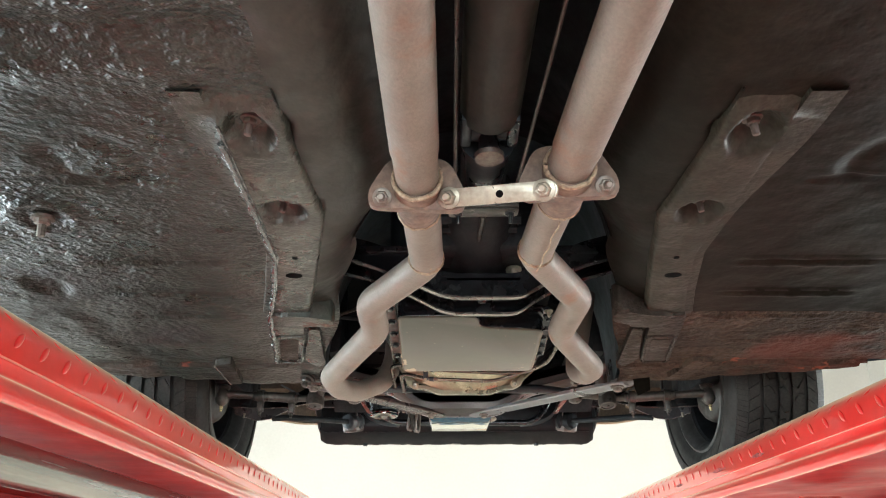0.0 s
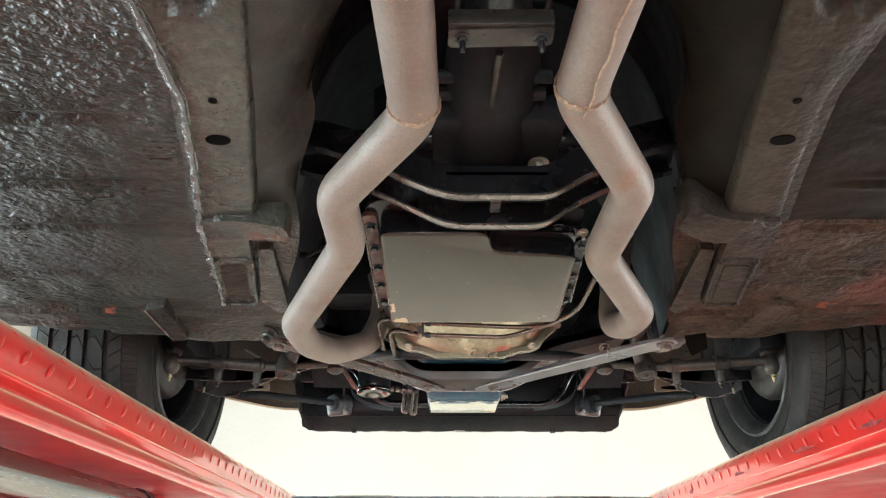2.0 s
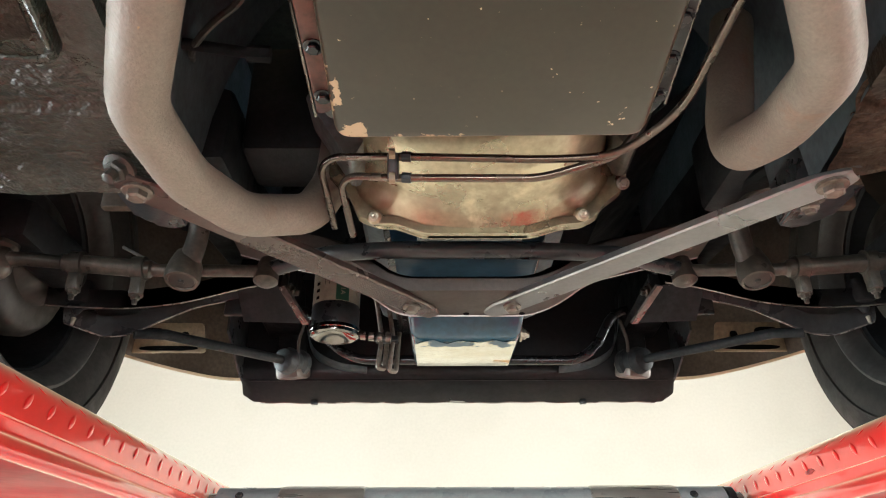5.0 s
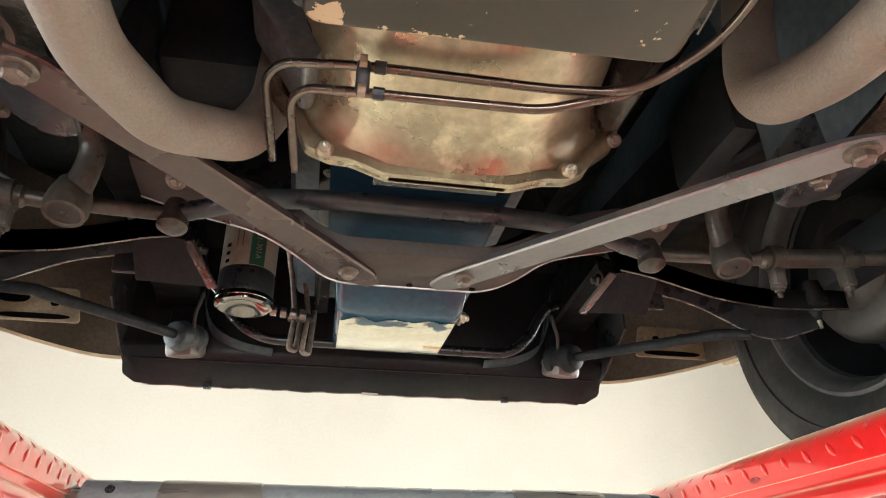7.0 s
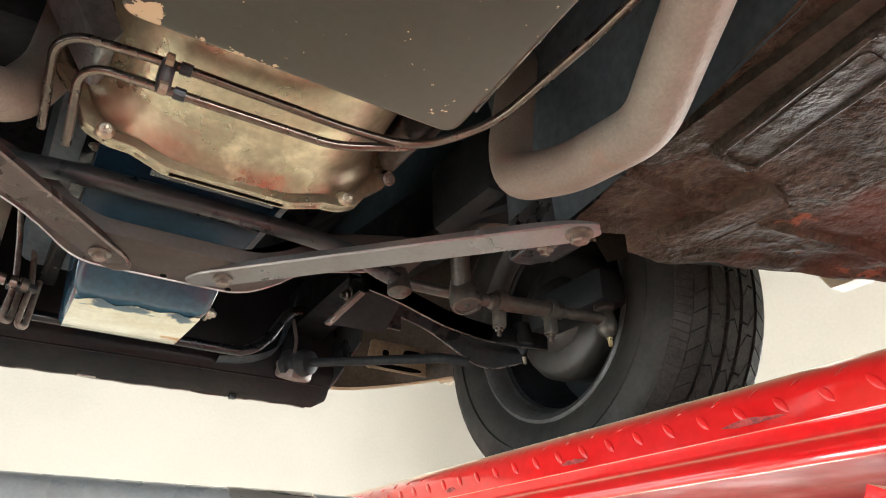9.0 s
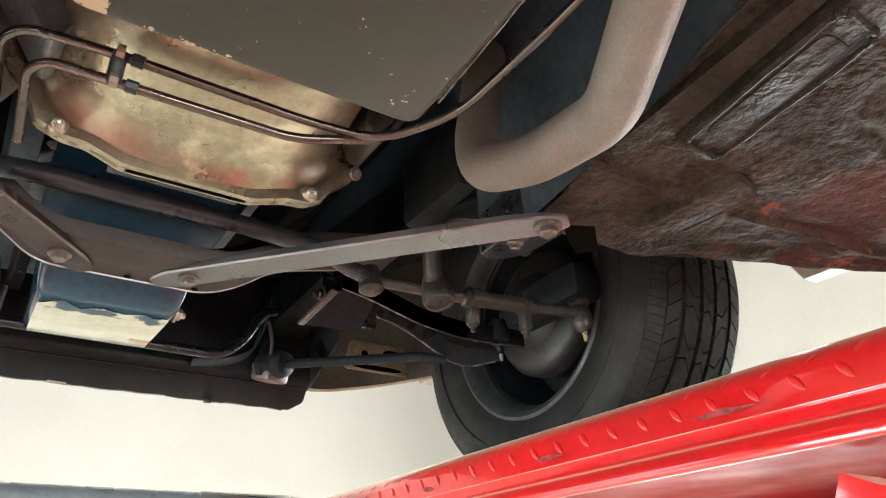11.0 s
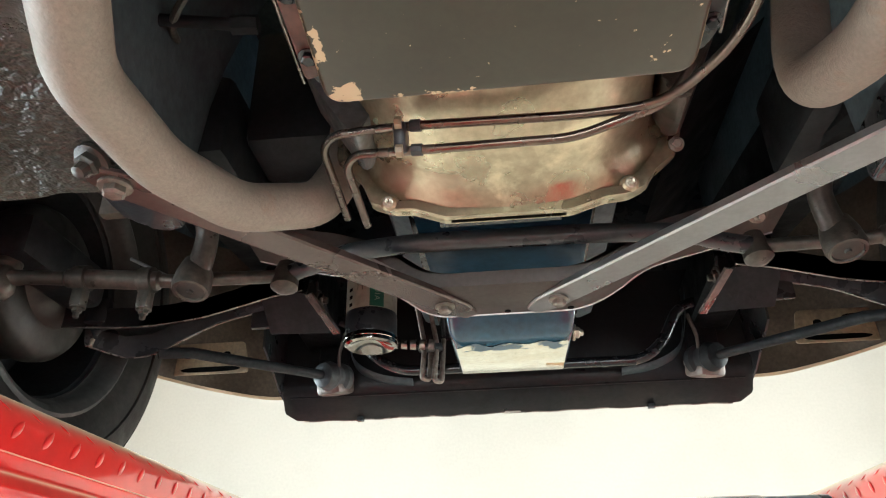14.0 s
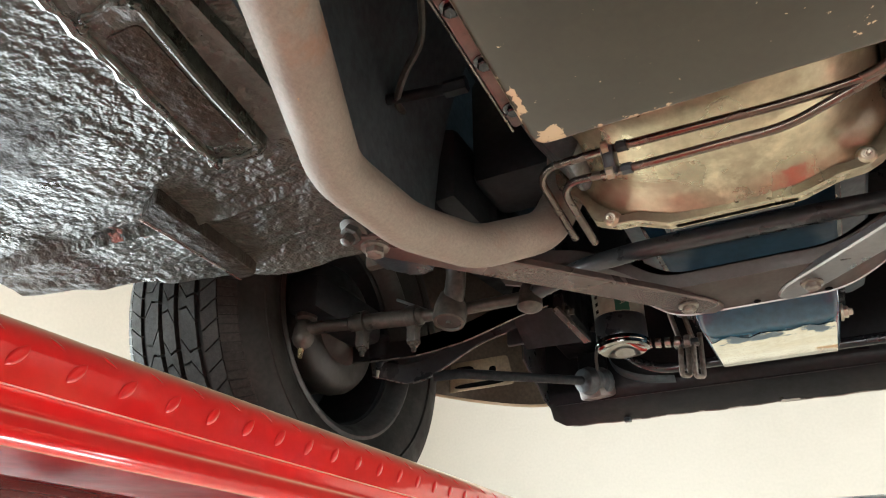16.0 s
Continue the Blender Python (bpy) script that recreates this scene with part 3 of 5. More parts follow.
part("end_cap", sweep(bmesh.new(), [(-0.567, 1.62, 1.525), (-0.567, 1.655, 1.525)], 0.028, 24), BLACK, hyd)
part("lower_frame_rail", box(bmesh.new(), (-0.71, -1.2, 1.43), (-0.572, 1.9, 1.484), 0.006), RED_DULL, hyd, "dark red frame rail below the tube")
for y in (-0.9, 0.5, 1.8):
    part("hanger_bracket", box(bmesh.new(), (-0.612, y, 1.48), (-0.600, y + 0.04, 1.562)), RED_DULL, hyd)

# grey cross tube between the ramps
bar = thing("lift_cross_beam", (0, 2.33, 1.57), "blue-grey round steel cross beam between the two red ramps", "cross beam")
BY, BZ, BR = 2.345, 1.572, 0.046
part("beam_tube", sweep(bmesh.new(), [(-0.452, BY, BZ), (0.47, BY, BZ)], BR, 32), GREY_PAINT, bar)
for x0, x1 in ((-0.34, -0.185), (0.225, 0.385)):
    part("polished_sleeve", sweep(bmesh.new(), [(x0, BY, BZ), (x0 + 0.004, BY, BZ), (x1 - 0.004, BY, BZ), (x1, BY, BZ)], [BR, BR + 0.0022, BR + 0.0022, BR], 32), POLISHED, bar, "bright turned steel sleeve")
for s in (-1, 1):
    part("end_pin", sweep(bmesh.new(), [(s * 0.45, BY, BZ + 0.006), (s * 0.505, BY, BZ + 0.006)], 0.030, 20), POLISHED, bar, "bare steel end pin")
    part("collar", sweep(bmesh.new(), [(s * 0.476, BY, BZ + 0.006), (s * 0.488, BY, BZ + 0.006)], 0.040, 20), BLACK, bar, "black collar ring")
    bolt(bar, (s * 0.41, BY - BR * 0.8, BZ + BR * 0.6), (0, -0.8, 0.6), 0.005, BLACK, "screw")

# ---- car ----
car = thing("car", (0, 0.6, DECK), "old car on a raised lift, its worn dark underside showing", "car")


def tunnel_edge(y):
    """Half width of the tunnel's mouth at y."""
    for (a, u), (b, v) in zip(((-3, 0.113), (0.757, 0.118), (0.968, 0.186), (1.132, 0.231), (1.425, 0.294), (1.617, 0.326)), ((0.757, 0.118), (0.968, 0.186), (1.132, 0.231), (1.425, 0.294), (1.617, 0.326), (9, 0.326))):
        if a <= y <= b:
            return u + (v - u) * smooth01((y - a) / (b - a))


def bead(d, half, height):
    return height * math.exp(-(d / half) ** 2)


def floor_pan(s, material, label):
    bm = bmesh.new()
    rows = []
    fine = [0.30 + 0.0052 * k for k in range(264)]
    ys = [-1.6, -0.8, -0.2, 0.1] + [y for y in fine if y < 1.672]
    for y in ys:
        e = tunnel_edge(y)
        row = []
        for k in range(96):
            u = k / 95
            x = e + (0.79 - e) * u ** 1.05
            z = 1.803 + 0.054 * max(0.0, 1 - (x - e) / 0.085) ** 2.2 * smooth01((1.25 - y) / 0.3)
            for ry, x0, x1, up in ((0.927, 0.335, 0.58, 0.0055), (1.046, 0.353, 0.60, 0.0055), (1.151, 0.371, 0.616, 0.0055), (0.702, 0.326, 0.544, 0.003), (1.288, 0.417, 0.652, 0.003)):
                w = smooth01((x - x0) / 0.05) * smooth01((x1 - x) / 0.05)
                wave = 0.003 * noise.noise(Vector((x * 30, ry * 9, s)))
                z -= w * (bead(y - ry - 0.010 - wave, 0.0045, up * (0.7 + 0.5 * noise.noise(Vector((x * 60, ry, 2))))) + bead(y - ry + 0.012 + wave, 0.004, up * 0.6) - bead(y - ry, 0.009, up * 0.5))
            z -= bead(math.hypot(x - 0.5436, y - 0.7866) - 0.036, 0.011, 0.0055)
            z += 0.007 * smooth01((0.041 - math.hypot(x - 0.657, (y - 1.0135) * 0.9)) / 0.02) if s < 0 else 0.0
            z += bead(math.hypot(x - 0.426, y - 0.666) - 0.045, 0.013, 0.004)
            z -= 0.006 * smooth01((x - 0.635) / 0.06) * smooth01((y - 1.0) / 0.2)
            z += 0.012 * smooth01((0.36 - y) / 0.12) * smooth01((x - 0.3) / 0.1)
            if s < 0:
                z += (bead(y - 0.468, 0.020, 0.011) - bead(y - 0.512, 0.020, 0.004)) * smooth01((x - 0.19) / 0.05)
            for hx, hy in ((0.246, 0.760), (0.247, 0.600)):
                z += 0.030 * smooth01((0.042 - math.hypot(x - hx, y - hy)) / 0.012)
            n3 = Vector((s * x * 22, y * 22, 3.0 * s))
            lump = noise.noise(n3) * 0.0022 + noise.noise(n3 * 3.1) * 0.0011
            z += lump * (1.0 if s < 0 else 0.5 + 0.8 * smooth01((y - 1.1) / 0.15))
            z -= 0.010 * smooth01((y - 1.47) / 0.02) * smooth01((1.50 - y) / 0.02)
            edge = smooth01((y - 1.59) / 0.07)
            z -= 0.007 * edge * (0.6 + 0.6 * noise.noise(Vector((x * 14 * s, 7, 0))))
            front = (1.586 - 0.36 * max(0.0, x - 0.49)) if s < 0 else (1.5735 - 0.46 * max(0.0, x - 0.48))
            yy = y if y < 1.38 else 1.38 + (y - 1.38) * (front - 1.38) / 0.29
            yy += edge * 0.006 * noise.noise(Vector((x * 25, 1.7 * s, 0)))
            row.append((s * x, yy, z))
        rows.append(row)
    sheet(bm, rows)
    ob = part("floor_pan", bm, material, car, label, 60)
    ob.data.materials.append(TUNNEL_COAT if s < 0 else SMOOTH_BROWN)
    for f in ob.data.polygons:
        near = abs(f.center.x) < (0.213 if f.center.y < 0.83 else 0.213 + 0.2 * (f.center.y - 0.83))
        f.material_index = 1 if (near and f.center.y < 1.15) or (s > 0 and f.center.y < 1.13) else 0
    return ob


floor_pan(-1, UNDERCOAT, "lumpy black undercoated floor panel")
floor_pan(1, UNDERCOAT_BROWN, "brown-black undercoated floor panel with red oxide patches")

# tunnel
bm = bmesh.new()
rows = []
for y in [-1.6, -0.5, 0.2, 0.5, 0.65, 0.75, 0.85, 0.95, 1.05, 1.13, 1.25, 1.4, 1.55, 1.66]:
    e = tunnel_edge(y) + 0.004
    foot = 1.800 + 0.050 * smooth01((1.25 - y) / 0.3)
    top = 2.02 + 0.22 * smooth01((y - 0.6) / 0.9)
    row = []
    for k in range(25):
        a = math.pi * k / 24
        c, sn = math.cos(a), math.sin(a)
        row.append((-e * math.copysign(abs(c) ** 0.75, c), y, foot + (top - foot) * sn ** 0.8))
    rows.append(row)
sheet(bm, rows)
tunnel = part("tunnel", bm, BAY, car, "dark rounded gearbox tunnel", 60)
# the tunnel behind y = 1.1 takes the near-black material, the front keeps BAY
tunnel.data.materials.append(NEAR_BLACK)
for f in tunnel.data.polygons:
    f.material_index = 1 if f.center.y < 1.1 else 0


# floor rails
def rail(s):
    outer = [(0.2709, 0.4645), (0.2736, 0.556), (0.2763, 0.7024), (0.28, 0.8854), (0.3117, 1.0227), (0.3388, 1.1233)]
    inner = [(0.2754, 1.1096), (0.2328, 0.9174), (0.2039, 0.7802), (0.2093, 0.7024), (0.2147, 0.556), (0.2202, 0.4645)]
    bm = bmesh.new()
    zb, zt = 1.791, 1.8005
    ys = [0.538 + 0.0073 * k for k in range(82)]

    def line(pts, y):
        pts = sorted(pts, key=lambda p: p[1])
        for (x0, y0), (x1, y1) in zip(pts, pts[1:]):
            if y0 <= y <= y1:
                return x0 + (x1 - x0) * (y - y0) / (y1 - y0)
        return pts[-1][0] if y > pts[-1][1] else pts[0][0]
    rows = []
    for y in ys:
        a, b = line(inner, min(y, 1.109)), line(outer, y)
        up = smooth01((y - 0.542) / 0.045)
        row = [(s * (a - 0.005), y, 1.812), (s * (a - 0.003), y, 1.798)]
        n = 30
        for k in range(n + 1):
            u = k / n
            x = a + (b - a) * u
            z = zb + (1 - up) * 0.013
            z += 0.002 * (abs(2 * u - 1)) ** 4
            for hx, hy, rx, ry, deep in ((0.246, 0.760, 0.029, 0.027, 0.022), (0.247, 0.600, 0.027, 0.034, 0.022)):
                d = math.hypot((x - hx) / rx, (y - hy) / ry)
                z += deep * smooth01((1.08 - d) / 0.55)
            z += noise.noise(Vector((x * 60 * s, y * 60, 9))) * 0.0007
            row.append((s * x, y, z))
        wide = 0.008 + 0.020 * smooth01((0.80 - y) / 0.22)
        row += [(s * (b + (0.004 if s < 0 else 0.0005)), y, zt - 0.003), (s * (b + 0.006 + wide), y, zt - 0.002), (s * (b + 0.008 + wide), y, zt + 0.004)]
        rows.append(row)
    sheet(bm, rows)
    ob = part("floor_rail", bm, RAIL_COAT if s < 0 else RAIL_DULL, car, "dark coated pressed steel floor rail", 50)
    # holes are black discs laid on the rail, their inner shade as colour
    slot = bmesh.new()
    slab(slot, [(s * 0.2685 + 0.012 * math.cos(a), 0.9475 + 0.0082 * math.sin(a)) for a in [2 * math.pi * k / 18 for k in range(18)]], 1.7902, 1.7915)
    part("slot_hole", slot, INK_AND_HOLES, ob, "black oval for the dark inside of a slot")
    part("pin_hole", lathe(bmesh.new(), [(0, 0.004), (0.001, 0.004)], Matrix.Translation((s * 0.2555, 0.887, 1.7902)), 12), INK_AND_HOLES, ob)
    if s < 0:
        part("rail_edge", sweep(bmesh.new(), [(s * (line(outer, y) - 0.001), y, 1.7928) for y in [0.585 + 0.018 * k for k in range(30)]], 0.0020, 8), SEALER, ob, "glossy worn edge")
    rnd = random.Random(7)
    if s < 0:
        pts = [(s * (line(outer, y) + 0.002), y, 1.7905 + rnd.uniform(-0.001, 0.001)) for y in [0.61 + 0.0073 * k for k in range(70)]] + [(s * (0.339 + 0.17 * (y - 1.123)) + rnd.uniform(-0.001, 0.001), y, 1.7865 + rnd.uniform(-0.0012, 0.0012)) for y in [1.127 + 0.0073 * k for k in range(35)]]
        part("seam_bead", sweep(bmesh.new(), pts, [0.0026 + rnd.uniform(0, 0.0030) for _ in pts], 8), SEALER, ob, "glossy ragged bead of sealer")
    for hx, hy in ((0.246, 0.760), (0.247, 0.600)):
        bolt(ob, (s * hx, hy, 1.8125), (0.1 * s, 0.1, -1), 0.0068, BRACE_DARK, "seat_bolt", 0.011, "dull brown seat bolt")
    return ob


rail(-1), rail(1)


def torque_bracket(s):
    """Boxed bracket that carries the rail on to the front of the floor."""
    bm = bmesh.new()
    slab(bm, rounded([(s * 0.337, 1.105), (s * 0.3851, 1.3795), (s * 0.3307, 1.3795), (s * 0.290, 1.150), (s * 0.280, 1.112)], 0.010), 1.786, 1.810, 0.003)
    block = [(0.318, 1.098), (0.326, 1.150), (0.290, 1.158), (0.238, 1.150), (0.214, 1.105), (0.226, 1.075), (0.276, 1.098)] if s > 0 else [(-0.318, 1.098), (-0.326, 1.148), (-0.238, 1.151), (-0.240, 1.118), (-0.276, 1.102)]
    slab(bm, rounded(block, 0.022 if s > 0 else 0.008, 5), 1.783, 1.835, 0.009 if s > 0 else 0.004)
    ob = part("rail_bracket", bm, RAIL_COAT, car, "dark coated bracket with a square embossed end", 40)
    coat = RAIL_COAT if s < 0 else BRACKET_BROWN
    ob.data.materials[0] = coat
    bm = bmesh.new()
    slab(bm, rounded([(s * 0.3126, 1.2285), (s * 0.347, 1.2285), (s * 0.3696, 1.3521), (s * 0.337, 1.3521)], 0.008), 1.7845, 1.787, 0.0008)
    part("embossed_pad", bm, BRACKET_BROWN, ob)
    pts = [Vector((s * x, y, 1.7855)) for x, y in rounded([(0.3008, 1.2102), (0.3488, 1.2102), (0.3805, 1.3722), (0.3334, 1.3722)], 0.01)]
    rnd = random.Random(11)
    pts = [p.lerp(q, k / 5) + Vector((rnd.uniform(-0.0012, 0.0012), rnd.uniform(-0.0012, 0.0012), 0)) for p, q in zip(pts, pts[1:] + pts[:1]) for k in range(5)]
    part("embossed_rim", sweep(bmesh.new(), pts + pts[:1], [0.0030 * rnd.uniform(0.6, 1.25) for _ in range(len(pts) + 1)], 8, False), coat, ob)
    bm = bmesh.new()
    slab(bm, rounded([(s * 0.2718, 1.1965), (s * 0.2899, 1.1965), (s * 0.328, 1.3795), (s * 0.3126, 1.4344), (s * 0.2945, 1.4161)], 0.006), 1.793, 1.815, 0.003)
    part("inner_flange", bm, coat, ob)
    return ob


torque_bracket(-1), torque_bracket(1)


def gusset(s):
    """Folded strip that stiffens the floor's front edge."""
    ring = [(-0.478, 1.394), (-0.516, 1.410), (-0.523, 1.560), (-0.496, 1.556)] if s < 0 else [(0.4421, 1.3905), (0.482, 1.3978), (0.4729, 1.5286), (0.4258, 1.525)]
    part("edge_gusset", slab(bmesh.new(), rounded(ring, 0.006), 1.7890 if s < 0 else 1.7915, 1.809, 0.002), BRACKET_BROWN if s < 0 else UNDERCOAT_BROWN, car, "folded dark strip on the floor's front edge")
    edge = [Vector((*ring[1], 1.7892 if s < 0 else 1.7917)), Vector((*ring[2], 1.7892 if s < 0 else 1.7917))]
    part("gusset_edge", rod(bmesh.new(), edge[0], edge[1], 0.0016, None, 8), LIP if s < 0 else UNDERCOAT_BROWN, car, "thin worn edge")
    if s > 0:
        bm = bmesh.new()
        sheet(bm, [[(0.3606, 1.5534, 1.7978), (0.3932, 1.5387, 1.7978)], [(0.3606, 1.5497, 1.778), (0.3914, 1.5369, 1.7762)], [(0.3642, 1.5424, 1.7582), (0.3896, 1.5332, 1.7681)]], 0.003)
        part("hanging_tab", bm, SMOOTH_BROWN, car, "bent dark steel tab hanging from the floor edge")


gusset(-1), gusset(1)
bolt(car, (-0.5436, 0.7866, 1.7996), (0.05, 0.1, -1), 0.009, BOLT_STEEL, "drain_stud", 0.014, "stud in a round dished plug")

# exhaust
ex_l = [(-0.094, -1.274, 1.778), (-0.088, 0.407, 1.778), (-0.0855, 0.62, 1.778), (-0.0795, 0.914, 1.796), (-0.1700, 1.046, 1.785), (-0.1690, 1.150, 1.776),
        (-0.2790, 1.400, 1.764), (-0.2770, 1.510, 1.768), (-0.250, 1.605, 1.783), (-0.196, 1.672, 1.822), (-0.176, 1.695, 1.88), (-0.172, 1.71, 2.00)]
ex_r = [(0.120, -1.274, 1.778), (0.081, 0.407, 1.778), (0.0715, 0.60, 1.778), (0.0650, 0.886, 1.796), (0.1495, 1.035, 1.790), (0.1490, 1.218, 1.795),
        (0.2330, 1.362, 1.770), (0.2370, 1.455, 1.783), (0.2310, 1.522, 1.806), (0.238, 1.541, 1.85), (0.275, 1.56, 2.00)]


def exhaust(points, label):
    path = fillet(points, 0.024, 6)
    rad = [0.0228 + 0.0014 * smooth01((0.61 - q.y) / 0.01) for q in path]
    ob = part("exhaust_pipe", sweep(bmesh.new(), path, rad, 28), PIPE, car, label, 60)
    return ob


def around(at, way, r, w, rough=0.0):
    """A ragged bead round a pipe."""
    bm = bmesh.new()
    m = facing(at, way)
    rnd = random.Random(int(at[1] * 1e4))
    pts = [m @ Vector((r * math.cos(a), r * math.sin(a), rnd.uniform(-rough, rough))) for a in [2 * math.pi * k / 40 for k in range(40)]]
    return sweep(bm, pts + pts[:1], w, 6, False)


def flange(pipe, s, y, tilt):
    c = Vector((-0.0846 if s < 0 else 0.0702, y, 1.778))
    m = Matrix.Translation(c) @ Matrix.Rotation(radians(tilt), 4, "Y") @ Matrix.Rotation(radians(90 + 6), 4, "X")
    ring = rounded([(-0.050, -0.026), (0.050, -0.026), (0.052, -0.007), (0.031, 0.033), (-0.031, 0.033), (-0.052, -0.007)], 0.012)
    fl = part("flange", slab(bmesh.new(), ring, -0.0055, 0.0055, 0.0018, m), FLANGE, pipe, "brown steel pipe flange", 40)
    part("collar", sweep(bmesh.new(), [c + Vector((0, -0.020, 0)), c + Vector((0, -0.004, 0)), c + Vector((0, 0.028, 0)), c + Vector((0, 0.055, 0.002))], [0.0250, 0.0262, 0.0250, 0.0235], 28), FLANGE, pipe, "flared brown pipe collar")
    part("weld", around(c + Vector((0, -0.020, 0)), (0, 1, 0), 0.0250, 0.0026, 0.0015), WELD, pipe, "yellow-brown weld bead")
    part("weld", around(c + Vector((0, 0.055, 0.002)), (0, 1, 0), 0.0234, 0.0019, 0.002), WELD, pipe, "yellow-brown weld bead")
    bolt(pipe, c + Vector((s * 0.037, -0.006, -0.0145)), (0, -0.9, -0.45), 0.0068, BOLT_STEEL, "flange_bolt", 0.012)
    return fl


pipe_l = exhaust(ex_l, "brownish aluminised steel exhaust pipe with two kinks")
pipe_r = exhaust(ex_r, "brownish aluminised steel exhaust pipe with two kinks")
flange(pipe_l, -1, 0.677, 3)
flange(pipe_r, 1, 0.653, -3)
for pipe, s, q in ((pipe_l, -1, (-0.0800, 0.896, 1.7945)), (pipe_r, 1, (0.0653, 0.872, 1.7945))):
    part("weld", around(q, (0, 1, 0.04), 0.0224, 0.0026, 0.0016), WELD, pipe, "yellow-brown weld bead")
# strap between the two flanges
sa, sb = Vector((-0.0505, 0.6695, 1.7615)), Vector((0.0435, 0.6375, 1.7525))
sx = (sb - sa).normalized()
sn = Vector((0, -0.93, -0.36)) - sx * sx.dot(Vector((0, -0.93, -0.36)))
sn.normalize()
sm = Matrix.Translation((sa + sb) / 2) @ Matrix((sx, sn.cross(sx), sn)).transposed().to_4x4()
sl = (sb - sa).length / 2
strap = part("strap", slab(bmesh.new(), rounded([(-sl - 0.0136, -0.0095), (sl + 0.0136, -0.0095), (sl + 0.0136, 0.0095), (-sl - 0.0136, 0.0095)], 0.009), -0.002, 0.002, 0.0008, sm), ZINC, car, "pale zinc-plated strap between the exhaust flanges")
for u in (-sl, sl):
    bolt(strap, sm @ Vector((u, 0, 0.002)), sn, 0.0078, ZINC, "bolt", 0.005)
part("bolt_hole", lathe(bmesh.new(), [(0, 0.004), (0.0004, 0.004)], sm @ Matrix.Translation((0.004, 0, 0.0021)), 14), INK_AND_HOLES, strap)
# lengthwise crack line of old sealant
part("seam", sweep(bmesh.new(), [(0.0715 + 0.0015 * math.sin(k * 1.7) - 0.0004 * k, 0.721 + 0.0165 * k, 1.7595 + 0.00107 * k) for k in range(11)], 0.0010, 5), WELD, pipe_r, "thin pale seam line")

# driveshaft, joint and brake cables
shaft = part("driveshaft", sweep(bmesh.new(), [(0.0, -1.274, 1.913), (0.0, 0.6841, 1.9175), (0.0, 0.7298, 1.9175), (0.0, 0.739, 1.9175)], [0.037, 0.037, 0.037, 0.031], 28), TUNNEL_COAT, car, "dark brown propeller shaft tube")
bm = bmesh.new()
for s in (-1, 1):
    box(bm, (s * 0.029 - 0.007, 0.72, 1.895), (s * 0.029 + 0.007, 0.780, 1.936), 0.004)
rod(bm, (-0.0344, 0.771, 1.913), (0.0344, 0.771, 1.913), 0.012)
rod(bm, (0.0, 0.771, 1.877), (0.0, 0.771, 1.9445), 0.013)
part("universal_joint", bm, BLACK, shaft, "greasy universal joint")
part("joint_cap", lathe(bmesh.new(), [(0, 0.019), (0.006, 0.018), (0.008, 0.012)], facing((0.0, 0.771, 1.8788), (0, 0, -1)), 20), BOLT_STEEL, shaft, "round bearing cap")
part("yoke", sweep(bmesh.new(), [(0.0, 0.7848, 1.913), (0.0, 0.8214, 1.913), (0.0, 0.8854, 1.913)], [0.036, 0.028, 0.026], 24), BLACK, shaft)
for s in (-1, 1):
    pts = fillet([(s * 0.0544, -0.9995, 1.895), (s * 0.0516 + 0.007, 0.5286, 1.895), (s * 0.0408, 0.880, 1.8825), (s * 0.0371, 0.896, 1.866)], 0.04)
    part("brake_cable", sweep(bmesh.new(), pts, 0.0024, 8), DUSTY, car, "thin steel handbrake cable")

# gearbox
gear = part("gearbox", sweep(bmesh.new(), [(0.0, 0.8305, 1.9265), (0.0, 0.922, 1.9265), (0.0, 0.9403, 1.9265), (0.0, 1.0867, 1.9265), (0.0, 1.1233, 1.94), (0.0, 1.1965, 1.949)], [0.032, 0.034, 0.047, 0.062, 0.077, 0.086], 28), NEAR_BLACK, car, "black automatic gearbox", 50)
bm = bmesh.new()
slab(bm, rounded([(-0.155, 1.195), (0.136, 1.205), (0.150, 1.50), (-0.155, 1.515)], 0.02), 1.866, 2.06, 0.012)
part("gearbox_case", bm, NEAR_BLACK, gear, "", 40)
part("tail_plate", box(bmesh.new(), (-0.0495, 0.864, 1.8570), (0.0455, 0.871, 1.8750), 0.002), DUSTY, gear, "small tan steel cable plate")
part("tail_foot", slab(bmesh.new(), rounded([(-0.0495, 0.870), (0.0455, 0.867), (0.0455, 0.890), (-0.0495, 0.893)], 0.004), 1.855, 1.8595, 0.001), DUSTY, gear)
for x in (-0.0365, 0.0345):
    bolt(gear, (x, 0.880, 1.855), (0, 0, -1), 0.005, BLACK, "bolt", 0.01)
part("shift_rod", sweep(bmesh.new(), [(0.0, 0.914, 1.868), (-0.002, 1.065, 1.882), (-0.004, 1.078, 1.893)], 0.0042, 10), DUSTY, gear)
part("rod_boss", lathe(bmesh.new(), [(0, 0.014), (0.01, 0.013), (0.016, 0.006)], facing((-0.005, 1.083, 1.903), (0, -0.4, -1)), 16), DUSTY, gear)
bm = bmesh.new()
for k in range(3):
    rod(bm, (-0.063 + 0.005 * k, 0.995 + 0.027 * k, 1.905), (0.063 - 0.004 * k, 0.995 + 0.027 * k, 1.905), 0.008 + 0.002 * k, None, 10)
part("tail_ribs", bm, NEAR_BLACK, gear)


